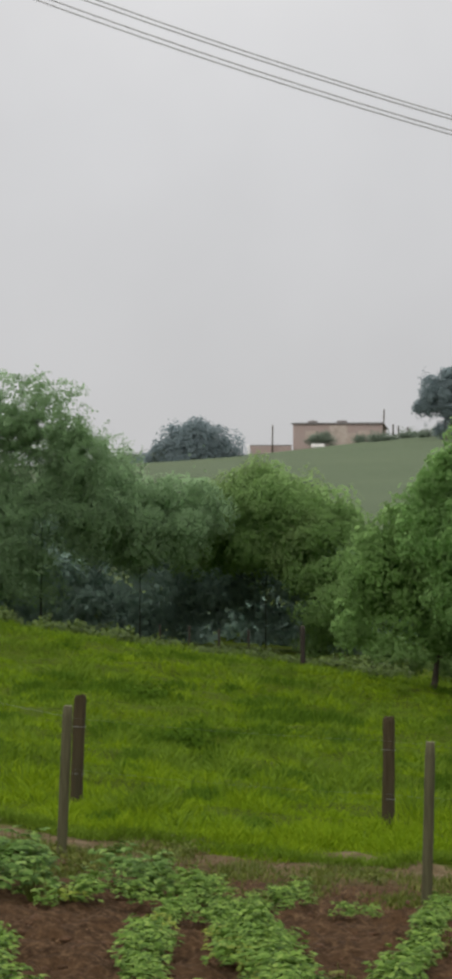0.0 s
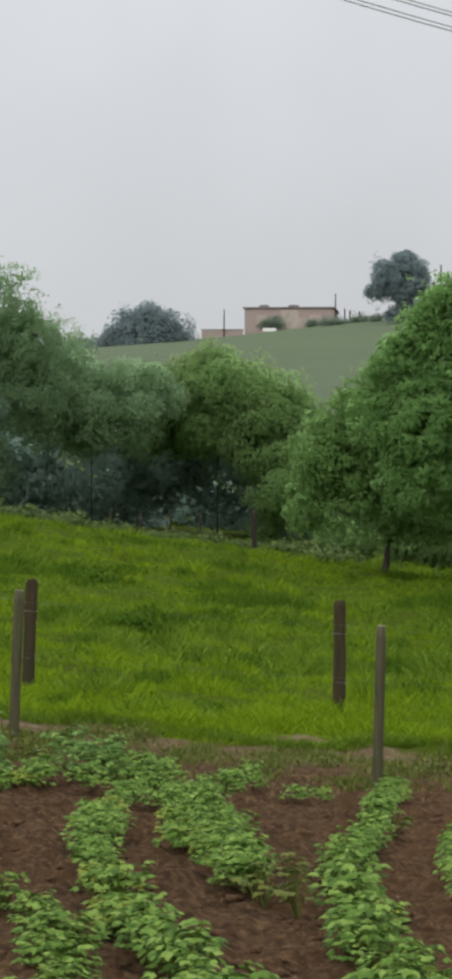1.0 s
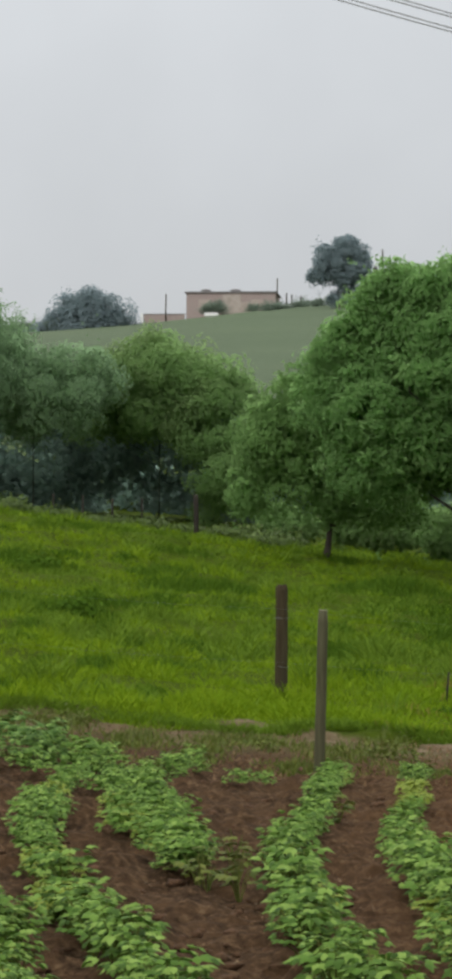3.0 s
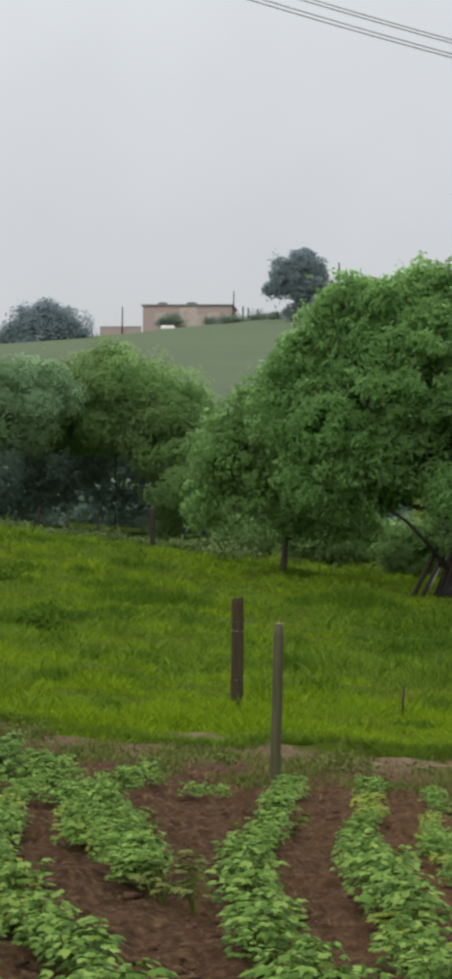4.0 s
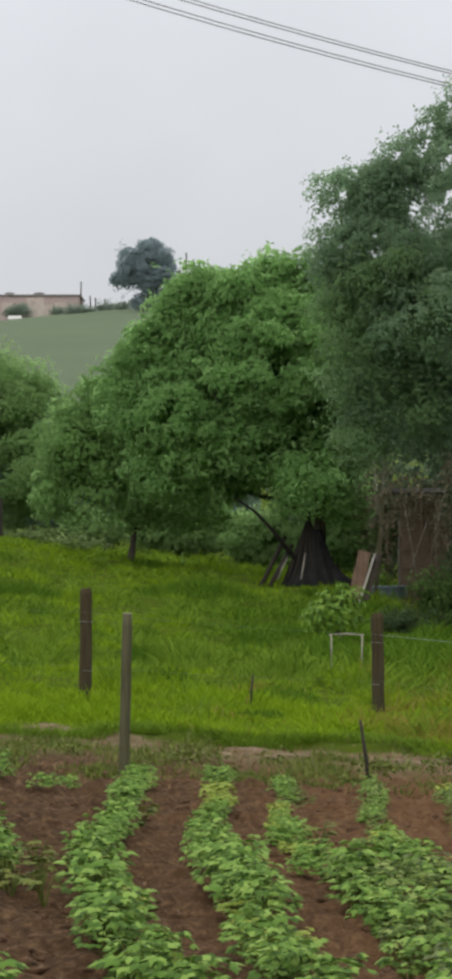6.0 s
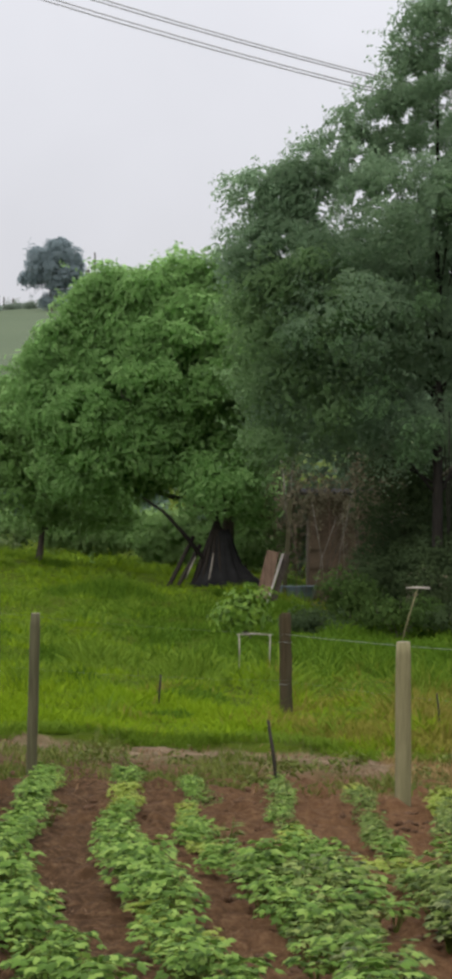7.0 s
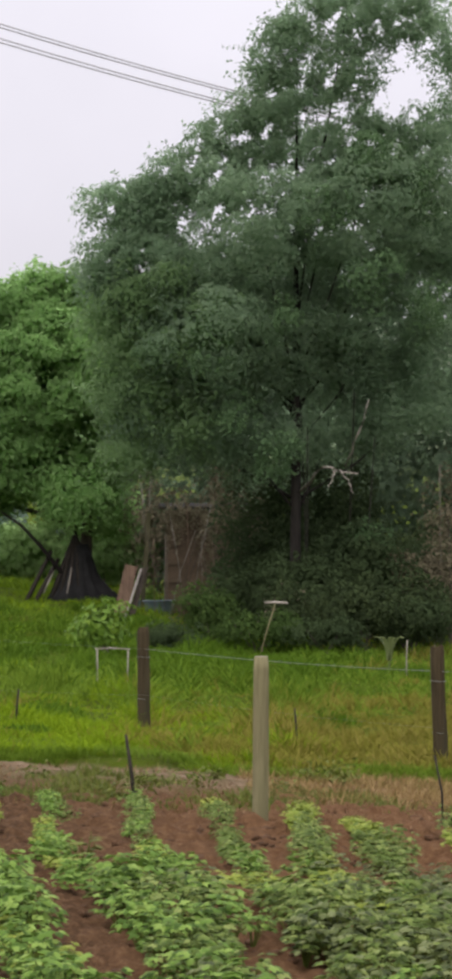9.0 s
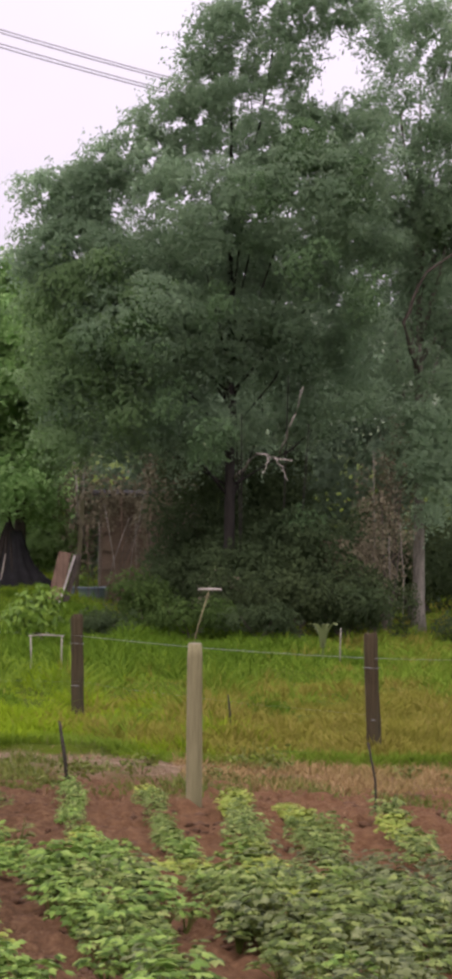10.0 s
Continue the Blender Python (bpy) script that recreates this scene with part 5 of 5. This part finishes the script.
# ---------------------------------------------------------------- grass
def blades(name, rng, x, y, height, width, material, lean=1.3):
    n = len(x)
    a, b = rng.uniform(0, 2 * np.pi, n), rng.uniform(0, 2 * np.pi, n)
    root = np.column_stack([x, y, ground_z(x, y) - 0.02])
    side = np.column_stack([np.cos(a), np.sin(a) * 0.5, 0 * a]) * width[:, None] * 0.5
    r = lean * np.sqrt(rng.random(n))
    tip = root + np.column_stack([np.cos(b) * height * r, np.sin(b) * height * r, height * (1.1 - 0.35 * np.minimum(r, 1.5))])
    mid = root * 0.55 + tip * 0.45 + np.column_stack([0 * a, 0 * a, height * 0.16])
    verts = np.stack([root, mid + side, tip, mid - side], 1).reshape(-1, 3)
    i = np.arange(n)[:, None] * 4
    faces = np.concatenate([i + np.array([[0, 1, 3]]), i + np.array([[3, 1, 2]])])
    return mesh_from(name, verts, faces, material)


def wave_noise(x, y, seed):
    """A cheap smooth noise over the plan, about -1 to 1."""
    r = np.random.default_rng(seed)
    out = 0
    for k in range(7):
        f, a, p = r.uniform(1.6, 6.5), r.uniform(0, 6.28), r.uniform(0, 6.28)
        out = out + np.sin(f * (x * math.cos(a) + y * 0.6 * math.sin(a)) + p + 1.3 * np.sin(0.7 * x + p))
    return out / 3.2


def meadow():
    rng = np.random.default_rng(5)
    n = 410000
    y = 30.2 + 54 * rng.random(n) ** 1.35
    x = y * rng.uniform(-0.215, 0.185, n)
    edge = 30.9 - 0.22 * x + 0.5 * wave_noise(x, y, 3)
    tuft = wave_noise(x, y, 4)
    keep = (y > edge) & (rng.random(n) < np.maximum(0.82 + 0.18 * tuft, 0.72))
    x, y, tuft = x[keep], y[keep], tuft[keep]
    h = np.maximum(0.115 + 0.11 * np.clip(tuft, -1, 1.5) + 0.07 * np.clip(wave_noise(x * 1.9, y * 1.5, 31), -1, 1.5), 0.055) * rng.uniform(0.5, 1.35, len(x)) * smooth((y - 30.2 + 0.22 * x) / 2.5 + 0.6)
    w = rng.uniform(0.008, 0.019, len(x)) * (1 + (y - 30) / 60)
    # deep green rises to the back; the bump paints the tall tree's shade
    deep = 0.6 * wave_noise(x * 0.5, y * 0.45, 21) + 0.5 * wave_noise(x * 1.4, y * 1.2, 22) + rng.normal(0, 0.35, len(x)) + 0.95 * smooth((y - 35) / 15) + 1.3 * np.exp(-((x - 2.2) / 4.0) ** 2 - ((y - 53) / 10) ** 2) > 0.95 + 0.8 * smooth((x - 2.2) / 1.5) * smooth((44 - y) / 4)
    h = np.where(deep, h * np.where(y < 48, 1.5, 1.1), h)
    dry = ~deep & ((wave_noise(x, y, 8) + 0.75 * (x - 1.0) + 0.3 * np.clip(x - 2.5, 0, 3) + rng.normal(0, 0.5, len(x))) > 0.45 + 0.8 * smooth((y - 40) / 8))
    # blades in a darker colour where the tall tree shades the grass
    shade_bump = np.exp(-((x - 2.2) / 4.0) ** 2 - ((y - 53) / 10) ** 2)
    tree_shaded = deep & (shade_bump + rng.normal(0, 0.15, len(x)) > 0.5)
    tagged(part("dark_grass", blades("dark_grass", rng, x[tree_shaded], y[tree_shaded], h[tree_shaded] * 1.2, w[tree_shaded] * 1.3, L_TUFT_SHADE), None), "grass darkened as the tall tree's shade round its foot", "grass", kind="stuff")
    deep_only = deep & ~tree_shaded
    tagged(part("meadow_grass", blades("meadow_grass", rng, x[~dry & ~deep], y[~dry & ~deep], h[~dry & ~deep], w[~dry & ~deep], L_GRASS), None), "lush bright green meadow grass in uneven tufts", "grass", kind="stuff")
    tagged(part("dry_grass", blades("dry_grass", rng, x[dry], y[dry], h[dry] * 1.1, w[dry], L_GRASS_DRY), None), "yellowed grass among the green meadow", "grass", kind="stuff")
    tagged(part("rank_grass", blades("rank_grass", rng, x[deep_only], y[deep_only], h[deep_only], w[deep_only] * 1.3, L_GRASS_DEEP), None), "darker rank grass in patches over the meadow", "grass", kind="stuff")
    # rank tussocks: low dark mounds of long grass and broad weeds
    # their dark tone also stands for the shadow lines under hummocks
    tx, ty, th = [], [], []
    spots = [(a, b, c * 1.15, 0.7 + c, 0.13 + 0.22 * c) for a, b, c in (
        (-7.92, 58.3, 0.58), (-8.62, 58.6, 0.64), (-7.42, 49.7, 0.37), (-6.38, 49.3, 0.59), (-6.31, 51.6, 0.31), (-5.45, 46.8, 0.22), (-6.39, 44.8, 0.21),
        (-6.13, 42.4, 0.24), (-5.45, 39.6, 0.16), (-4.79, 39.6, 0.29), (-5.96, 59.8, 0.60), (-5.26, 57.5, 0.46), (-3.63, 35.1, 0.20), (-4.83, 44.0, 0.21),
        (-9.95, 59.6, 0.48), (-1.86, 45.7, 0.37), (0.03, 42.4, 0.25), (-3.44, 41.9, 0.25), (-1.52, 61.7, 0.99), (-5.55, 57.5, 0.57), (-4.58, 58.2, 0.58))]
    spots += [(yy * rng.uniform(-0.2, 0.14), yy, rng.uniform(0.2, 0.75) * (yy / 50), rng.uniform(0.4, 1.3), rng.uniform(0.10, 0.22)) for yy in 33.5 + 40 * rng.random(80)]
    for cx, cy, wx, wy, hh in spots:
        k = int(330 * wx * wy * 4 * (40 / cy)) + 50
        a, r = rng.uniform(0, 2 * np.pi, k), rng.random(k) ** 0.7 * 1.1
        tx.append(cx + wx * r * np.cos(a)), ty.append(cy + wy * r * np.sin(a)), th.append(hh * (1.15 - 0.6 * r ** 2) * rng.uniform(0.6, 1.2, k))
    tx, ty, th = np.concatenate(tx), np.concatenate(ty), np.concatenate(th)
    tagged(part("tussock_grass", blades("tussock_grass", rng, tx, ty, th, rng.uniform(0.014, 0.03, len(tx)), L_TUFT_SHADE, 0.9), None), "dark tussocks of long grass, also the hummocks' shadow lines", "grass", kind="stuff")
    # the fringe that hangs over the strip
    n = 16000
    x = rng.uniform(-7.2, 5.6, n)
    y = 30.95 - 0.22 * x + 0.5 * wave_noise(x, 30.9 - 0.22 * x, 3) + rng.normal(0, 0.10, n)
    tagged(part("fringe_grass", blades("fringe_grass", rng, x, y, rng.uniform(0.06, 0.17, n), rng.uniform(0.008, 0.016, n), L_GRASS_DEEP, 1.2), None), "tufted grass fringe along the meadow's front edge", "grass", kind="stuff")
    # the trodden strip: short, thin, half withered
    n = 52000
    x = rng.uniform(-6.2, 5.4, n)
    y = 26.0 + 5.4 * rng.random(n) - 0.15 * x
    keep = wave_noise(x * 1.3, y * 1.3, 12) + rng.normal(0, 0.35, n) > -0.05 + 0.2 * np.clip(x - 1, 0, 4) + 1.3 * np.exp(-((y + 0.22 * x - 30.0) / 0.8) ** 2) * (0.4 + 0.6 * smooth((x + 1.3) / 0.8))
    x, y = x[keep], y[keep]
    tagged(part("verge_grass", blades("verge_grass", rng, x, y, rng.uniform(0.03, 0.13, len(x)), rng.uniform(0.008, 0.018, len(x)), L_WEED, 0.9), None), "short patchy grass and weeds on the trodden strip", "grass", kind="stuff")
    n = 16000
    x = 5.4 - 11.6 * rng.random(n) ** 1.5
    y = 25.2 + 5.6 * rng.random(n) - 0.15 * x
    tagged(part("withered_grass", blades("withered_grass", rng, x, y, rng.uniform(0.02, 0.09, n), rng.uniform(0.006, 0.014, n), L_STRAW_RED, 1.6), None), "withered straw-coloured grass on the trodden strip", "grass", kind="stuff")
    n = 12000
    x = 1.9 + 3.7 * rng.random(n)
    y = 27.2 + 3.6 * rng.random(n) - 0.22 * x
    keep = wave_noise(x * 1.7, y * 1.5, 14) + rng.normal(0, 0.4, n) > -0.2 - 0.3 * np.clip(x - 2.2, -1, 1)
    x, y = x[keep], y[keep]
    tagged(part("russet_grass", blades("russet_grass", rng, x, y, rng.uniform(0.05, 0.16, len(x)), rng.uniform(0.006, 0.013, len(x)), L_RUSSET, 1.1), None), "dry russet grass standing before the meadow", "grass", kind="stuff")


meadow()


# ---------------------------------------------------------------- soil litter
def litter():
    rng = np.random.default_rng(15)
    n = 15000
    y = 12.5 + 14.5 * rng.random(n)
    x = y * rng.uniform(-0.19, 0.17, n)
    tagged(part("straw_litter", blades("straw_litter", rng, x, y, rng.uniform(0.01, 0.05, n), rng.uniform(0.004, 0.010, n), L_STRAW_RED, 3.0), None), "dry straw scattered on the tilled soil", "straw", kind="stuff")
    n = 900
    y = 12.5 + 13.5 * rng.random(n)
    x = y * rng.uniform(-0.19, 0.17, n)
    tagged(part("pale_litter", blades("pale_litter", rng, x, y, rng.uniform(0.01, 0.035, n), rng.uniform(0.008, 0.02, n), M_STRAW, 3.0), None), "pale scraps of dry leaf on the tilled soil", "litter", kind="stuff")
    base = bmesh.new()
    bmesh.ops.create_icosphere(base, subdivisions=1, radius=1.0)
    bv = np.array([v.co[:] for v in base.verts])
    bf = np.array([[v.index for v in f.verts] for f in base.faces])
    base.free()
    n = 4200
    y = 12.5 + 14.8 * rng.random(n)
    x = y * rng.uniform(-0.19, 0.17, n)
    r = 0.008 + 0.05 * rng.random(n) ** 4
    v = bv[None] * (r[:, None, None] * rng.uniform(0.6, 1.3, (n, 1, 3)) * np.array([1, 1, 0.6])) * rng.uniform(0.55, 1.4, (n, len(bv), 1))
    v = v + np.column_stack([x, y, ground_z(x, y) + r * 0.1])[:, None]
    f = bf[None] + (np.arange(n) * len(bv))[:, None, None]
    tagged(part("soil_clods", mesh_from("soil_clods", v.reshape(-1, 3), f.reshape(-1, 3), M_CLOD), None), "red-brown clods of tilled soil", "soil", kind="stuff")


litter()


# ---------------------------------------------------------------- bean rows
def bean_leaves(rng, height, spread, stalks):
    """Three-leaflet bean leaves on stalks that fan out of the plant's foot."""
    at, nrm, stems = [], [], []
    for k in range(stalks):
        a, t = rng.uniform(0, 2 * math.pi), rng.uniform(0.25, 1.0)
        reach = spread * math.sqrt(rng.random()) * (1.15 - 0.35 * t)
        head = np.array([reach * math.cos(a), reach * math.sin(a), height * (0.25 + 0.75 * t) * rng.uniform(0.85, 1.1)])
        stems.append(head)
        face = np.array([0.16 * math.cos(a), 0.16 * math.sin(a), 1.0]) + rng.normal(size=3) * 0.17
        for s in (-0.9, 0.0, 0.9):
            d = np.array([math.cos(a + s), math.sin(a + s), 0])
            at.append(head + d * 0.012)
            nrm.append((face + d * 0.12, d))
    return np.array(at), nrm, stems


def bean_mesh(name, seed, height, spread, stalks, leaf, size):
    rng = np.random.default_rng(seed)
    at, nrm, stems = bean_leaves(rng, height, spread, stalks)
    verts, faces = [], []
    for p, (f, d) in zip(at, nrm):
        n = f / np.linalg.norm(f)
        u = d - n * (d @ n)
        u = u / np.linalg.norm(u)
        s = np.cross(n, u)
        L, W = size * rng.uniform(0.8, 1.6), size * 0.95 * rng.uniform(0.8, 1.25)
        droop = rng.uniform(0.0, 0.30)
        i = len(verts)
        verts += [p, p + u * L * 0.38 + s * W * 0.5 - n * W * 0.10, p + u * L * 0.46 + n * W * 0.10, p + u * L * 0.38 - s * W * 0.5 - n * W * 0.10, p + u * L * 0.95 - n * L * droop]
        faces += [(i, i + 1, i + 2), (i, i + 2, i + 3), (i + 1, i + 4, i + 2), (i + 2, i + 4, i + 3)]
    me = mesh_from(name, np.array(verts), np.array(faces), leaf)
    return me, stems


def bean_plant(seed, height, spread, stalks, leaf, size, label):
    """One plant with its foliage and its stalks."""
    me, stems = bean_mesh("foliage", seed, height, spread, stalks, leaf, size)
    ob = new("bean_plant")
    tagged(ob, label, "bean plant", "bean plants in the rows")
    part("foliage", me, leaf, ob)
    bm = bmesh.new()
    for h in stems[::3]:
        tube(bm, [(0, 0, -0.03), (h[0] * 0.45, h[1] * 0.45, h[2] * 0.6), tuple(h)], [0.006, 0.004, 0.0025], 4, cap=False)
    part("stem", bm, L_WEED, ob)
    return ob


ROWS_OF_BEANS = [
    [(-3.9, 20.5), (-3.42, 18.0), (-2.65, 16.4), (-2.3, 15.0), (-1.9, 13.0), (-1.75, 12.2)],
    [(-3.15, 26.4), (-3.0, 21.9), (-2.8, 19.8), (-2.42, 17.9), (-2.15, 16.3), (-1.65, 14.7), (-1.2, 12.6)],
    [(-2.25, 26.6), (-2.6, 24.6), (-2.19, 21.3), (-1.83, 19.3), (-1.62, 18.3)],
    [(-1.12, 26.5), (-1.11, 21.7), (-1.12, 19.3), (-0.98, 17.9), (-0.76, 15.6), (-0.55, 13.9), (-0.36, 12.6)],
    [(-0.44, 26.4), (-0.47, 21.6), (-0.40, 19.5), (-0.11, 16.7), (0.15, 14.2), (0.36, 12.6)],
    [(0.1, 26.0), (0.06, 21.8), (0.2, 20.0), (0.58, 18.0), (0.72, 16.5), (0.88, 14.3), (1.0, 12.6)],
    [(0.78, 26.2), (0.73, 21.7), (0.84, 19.7), (1.0, 18.0)],
    [(1.45, 25.8), (1.35, 21.2), (1.45, 18.4), (1.6, 15.2), (1.7, 12.6)],
    [(2.12, 25.4), (1.9, 21.3), (1.95, 18.6), (2.15, 14.5), (2.2, 12.6)],
    [(2.5, 24.3), (2.35, 20.5), (2.5, 16.0), (2.65, 12.6)],
    [(3.25, 24.6), (2.98, 20.7), (2.9, 17.5), (3.1, 14.0)],
    [(3.8, 24.4), (3.55, 20.0), (3.5, 17.0)],
]


def bean_rows():
    kinds = [bean_plant(400 + k, (0.27, 0.31, 0.34, 0.29, 0.25, 0.31)[k], (0.14, 0.17, 0.18, 0.15, 0.13, 0.17)[k], (38, 46, 50, 40, 34, 46)[k], L_BEAN, (0.040, 0.043, 0.045, 0.043, 0.038, 0.044)[k],
                        "leafy pale green bean plant in the red soil") for k in range(6)]
    dull = [bean_plant(440 + k, (0.24, 0.29, 0.27)[k], (0.14, 0.17, 0.15)[k], (32, 38, 34)[k], L_BEAN_DULL, 0.042, "dull grey-green bean plant in the red soil") for k in range(3)]
    warm = [bean_plant(450 + k, (0.26, 0.30, 0.28)[k], (0.14, 0.17, 0.16)[k], (34, 40, 36)[k], L_BEAN_WARM, 0.042, "pale yellow-green bean plant in the red soil") for k in range(3)]
    deep = [bean_plant(460 + k, (0.34, 0.38)[k], 0.19, 56, L_BEAN_DEEP, 0.046, "tall deep green bean plant at the end of a row") for k in range(2)]
    yellow = [bean_plant(420 + k, 0.22, 0.14, 38, L_BEAN_Y, 0.044, "yellowing bean plant in the red soil") for k in range(2)]
    rr = random.Random(77)
    first, spots = True, []
    for pts in ROWS_OF_BEANS:
        for a, b in zip(pts, pts[1:]):
            length = math.dist(a, b)
            n = max(int(length / 0.155), 1)
            for k in range(n):
                t = (k + rr.uniform(0.1, 0.9)) / n
                if rr.random() < (0.18 if a[0] > 1.2 and a[1] > 20 else 0.14):
                    continue
                spots.append((a[0] + (b[0] - a[0]) * t + rr.gauss(0, (0.085 if a[0] > -1.6 else 0.05) if a[1] < 19 else 0.045), a[1] + (b[1] - a[1]) * t))
    spots += [(-1.78, 24.8), (-1.70, 25.1), (-3.6, 25.0), (-3.75, 25.4), (-3.45, 25.6), (-3.9, 25.1), (-3.3, 25.2), (-1.85, 24.6), (-1.62, 24.9)]
    tall = [(rr.gauss(-4.58, 0.14), rr.gauss(25.1, 0.4)) for _ in range(9)] + [(rr.gauss(-3.62, 0.10), rr.gauss(25.6, 0.2)) for _ in range(4)]
    spots += tall
    spots += [(rr.gauss(-3.85, 0.42), rr.gauss(24.8, 0.75)) for _ in range(20)] + [(rr.uniform(-3.1, -2.2), rr.uniform(24.8, 25.8)) for _ in range(10)]
    wide = [(-2.75, 24.8), (-2.45, 22.6), (-2.19, 21.3), (-1.83, 19.3), (-1.66, 18.5)]
    for a, b in zip(wide, wide[1:]):
        for k in range(int(math.dist(a, b) / 0.11)):
            t = rr.random()
            spots.append((a[0] + (b[0] - a[0]) * t + rr.gauss(-0.05, 0.13), a[1] + (b[1] - a[1]) * t))
    # the rows run together where the plants stand thickest
    for merged in ([(0.32, 19.8), (0.55, 18.9), (0.7, 17.3), (0.85, 15.6)], [(0.9, 20.6), (1.05, 19.0), (1.37, 18.8), (1.5, 17.6), (1.6, 15.8)], [(1.78, 20.8), (1.88, 19.4), (1.95, 18.2), (2.05, 16.4)], [(2.45, 22.6), (2.38, 20.6), (2.42, 18.8), (2.45, 17.0)]):
        for a, b in zip(merged, merged[1:]):
            for k in range(int(math.dist(a, b) / 0.16)):
                t = rr.random()
                spots.append((a[0] + (b[0] - a[0]) * t + rr.gauss(0, 0.12), a[1] + (b[1] - a[1]) * t))
    sickly = [(-2.36, 17.7), (-2.08, 16.8), (0.12, 20.6), (1.08, 19.4), (2.01, 20.6), (2.62, 23.7), (-0.42, 24.9), (1.72, 19.6)]
    spots.sort(key=lambda s: s[1])
    used = set()
    rest = []
    for i, (x, y) in enumerate(spots):
        pale = (math.sin(x * 2.1 + y * 0.9) + rr.uniform(-0.6, 0.6)) > (0.75 if y > 20 and x > -0.7 else 1.2) or (rr.random() < 0.75 and any(abs(x - u) < 0.17 and abs(y - v) < 0.75 for u, v in sickly))
        src = rr.choice(deep if (x, y) in tall else yellow if pale else dull if x + rr.gauss(0, 0.7) > 1.9 and y < 20.3 else warm if x + rr.gauss(0, 0.5) > 0.8 else kinds)
        s = rr.uniform(1.0, 1.35) if (x, y) in tall else rr.uniform(0.68, 1.18) * (rr.uniform(0.6, 1.0) if y > 24 and x < -3.1 else 0.72 if y > 20.5 and x > 1.7 else 0.52 if y > 21.5 and x > -0.25 else 0.6 if y > 21.5 and x > -0.9 else 0.7 if y > 18.5 and x > -0.25 else 0.68 if y > 21.5 else 0.82 if y > 18.5 else 1.0 if x > -1.7 else 0.88)
        m = pose(x, y, gz(x, y) - 0.005, rr.uniform(-6, 6), rr.uniform(-6, 6), rr.uniform(0, 360)) @ Matrix.Diagonal((s, s, s, 1))
        if src not in used:
            used.add(src)
            src.matrix_basis = m
        elif i < 290:
            copy_thing_plain(src, m)
        else:
            rest.append((src, m))
    for leaf, look_of in ((L_BEAN, "green"), (L_BEAN_WARM, "yellow-green"), (L_BEAN_DULL, "dull grey-green"), (L_BEAN_Y, "yellowing"), (L_BEAN_DEEP, "deep green")):
        label = look_of + " bean plants at the far ends of the rows"
        vs, fs, off = [], [], 0
        for src, m in rest:
            me = src.children[0].data
            if me.materials[0] != leaf:
                continue
            co = np.empty(len(me.vertices) * 3, np.float32)
            me.vertices.foreach_get("co", co)
            ix = np.empty(len(me.loops), np.int32)
            me.loops.foreach_get("vertex_index", ix)
            r = np.array(m)
            vs.append(co.reshape(-1, 3) @ r[:3, :3].T + r[:3, 3])
            fs.append(ix.reshape(-1, 3) + off)
            off += len(me.vertices)
        if vs:
            tagged(part("far_bean_plants", mesh_from("far_bean_plants", np.concatenate(vs), np.concatenate(fs), leaf), None), label, "bean plants", kind="stuff")


def withered_bean(x, y, seed):
    """A bean plant that has lost most leaves: bare stalks and a few pale ones."""
    me, stems = bean_mesh("foliage", seed, 0.22, 0.12, 11, L_WEED, 0.045)
    ob = thing("withered_bean_plant", x, y, gz(x, y) - 0.01, "withered bean plant with bare stalks", "bean plant", "withered plants at the row's end")
    part("foliage", me, L_WEED, ob)
    bm = bmesh.new()
    rr = random.Random(seed)
    for h in stems:
        tube(bm, [(0, 0, -0.03), (h[0] * 0.45, h[1] * 0.45, h[2] * 0.6), (h[0], h[1], h[2] + rr.uniform(0, 0.05))], [0.005, 0.004, 0.003], 4, cap=False)
    part("stem", bm, L_WEED, ob)


def copy_thing_plain(src, m):
    """A further plant at m, whatever the size of the first."""
    keep = src.matrix_basis.copy()
    src.matrix_basis = Matrix.Identity(4)
    made = copy_thing(src, Matrix.Identity(4))
    made.matrix_basis = m
    src.matrix_basis = keep
    return made


bean_rows()
for k, (x, y) in enumerate(((-1.58, 18.2), (-1.5, 17.8), (-1.38, 18.5), (-1.30, 17.6), (-1.45, 19.2), (-0.95, 22.4), (0.3, 20.9), (1.05, 16.9))):
    withered_bean(x, y, 800 + k)


# ---------------------------------------------------------------- weeds on the strip
def weed(x, y, h, seed):
    rng = np.random.default_rng(seed)
    ob = thing("weed", x, y, gz(x, y) - 0.01, "small green weed on the trodden strip", "weed", "weeds on the strip")
    at = rng.normal(size=(70, 3)) * np.array([h * 0.5, h * 0.5, h * 0.25]) + np.array([0, 0, h * 0.5])
    at[:, 2] = np.maximum(at[:, 2], 0.01)
    nrm = unit(rng.normal(size=(70, 3)) * 0.5 + np.array([0, 0, 1.0]))
    part("foliage", leaf_mesh("foliage", rng, at, nrm, 0.06, 0.03, L_WEED), L_WEED, ob)
    return ob


for k in range(26):
    rr = random.Random(500 + k)
    wx = rr.uniform(-5.5, 4.6)
    weed(wx, 26.3 + rr.uniform(0, 3.6) - 0.15 * wx, rr.uniform(0.10, 0.24), 600 + k)
weed(0.93, 27.0, 0.3, 701)
weed(0.82, 26.9, 0.25, 702)
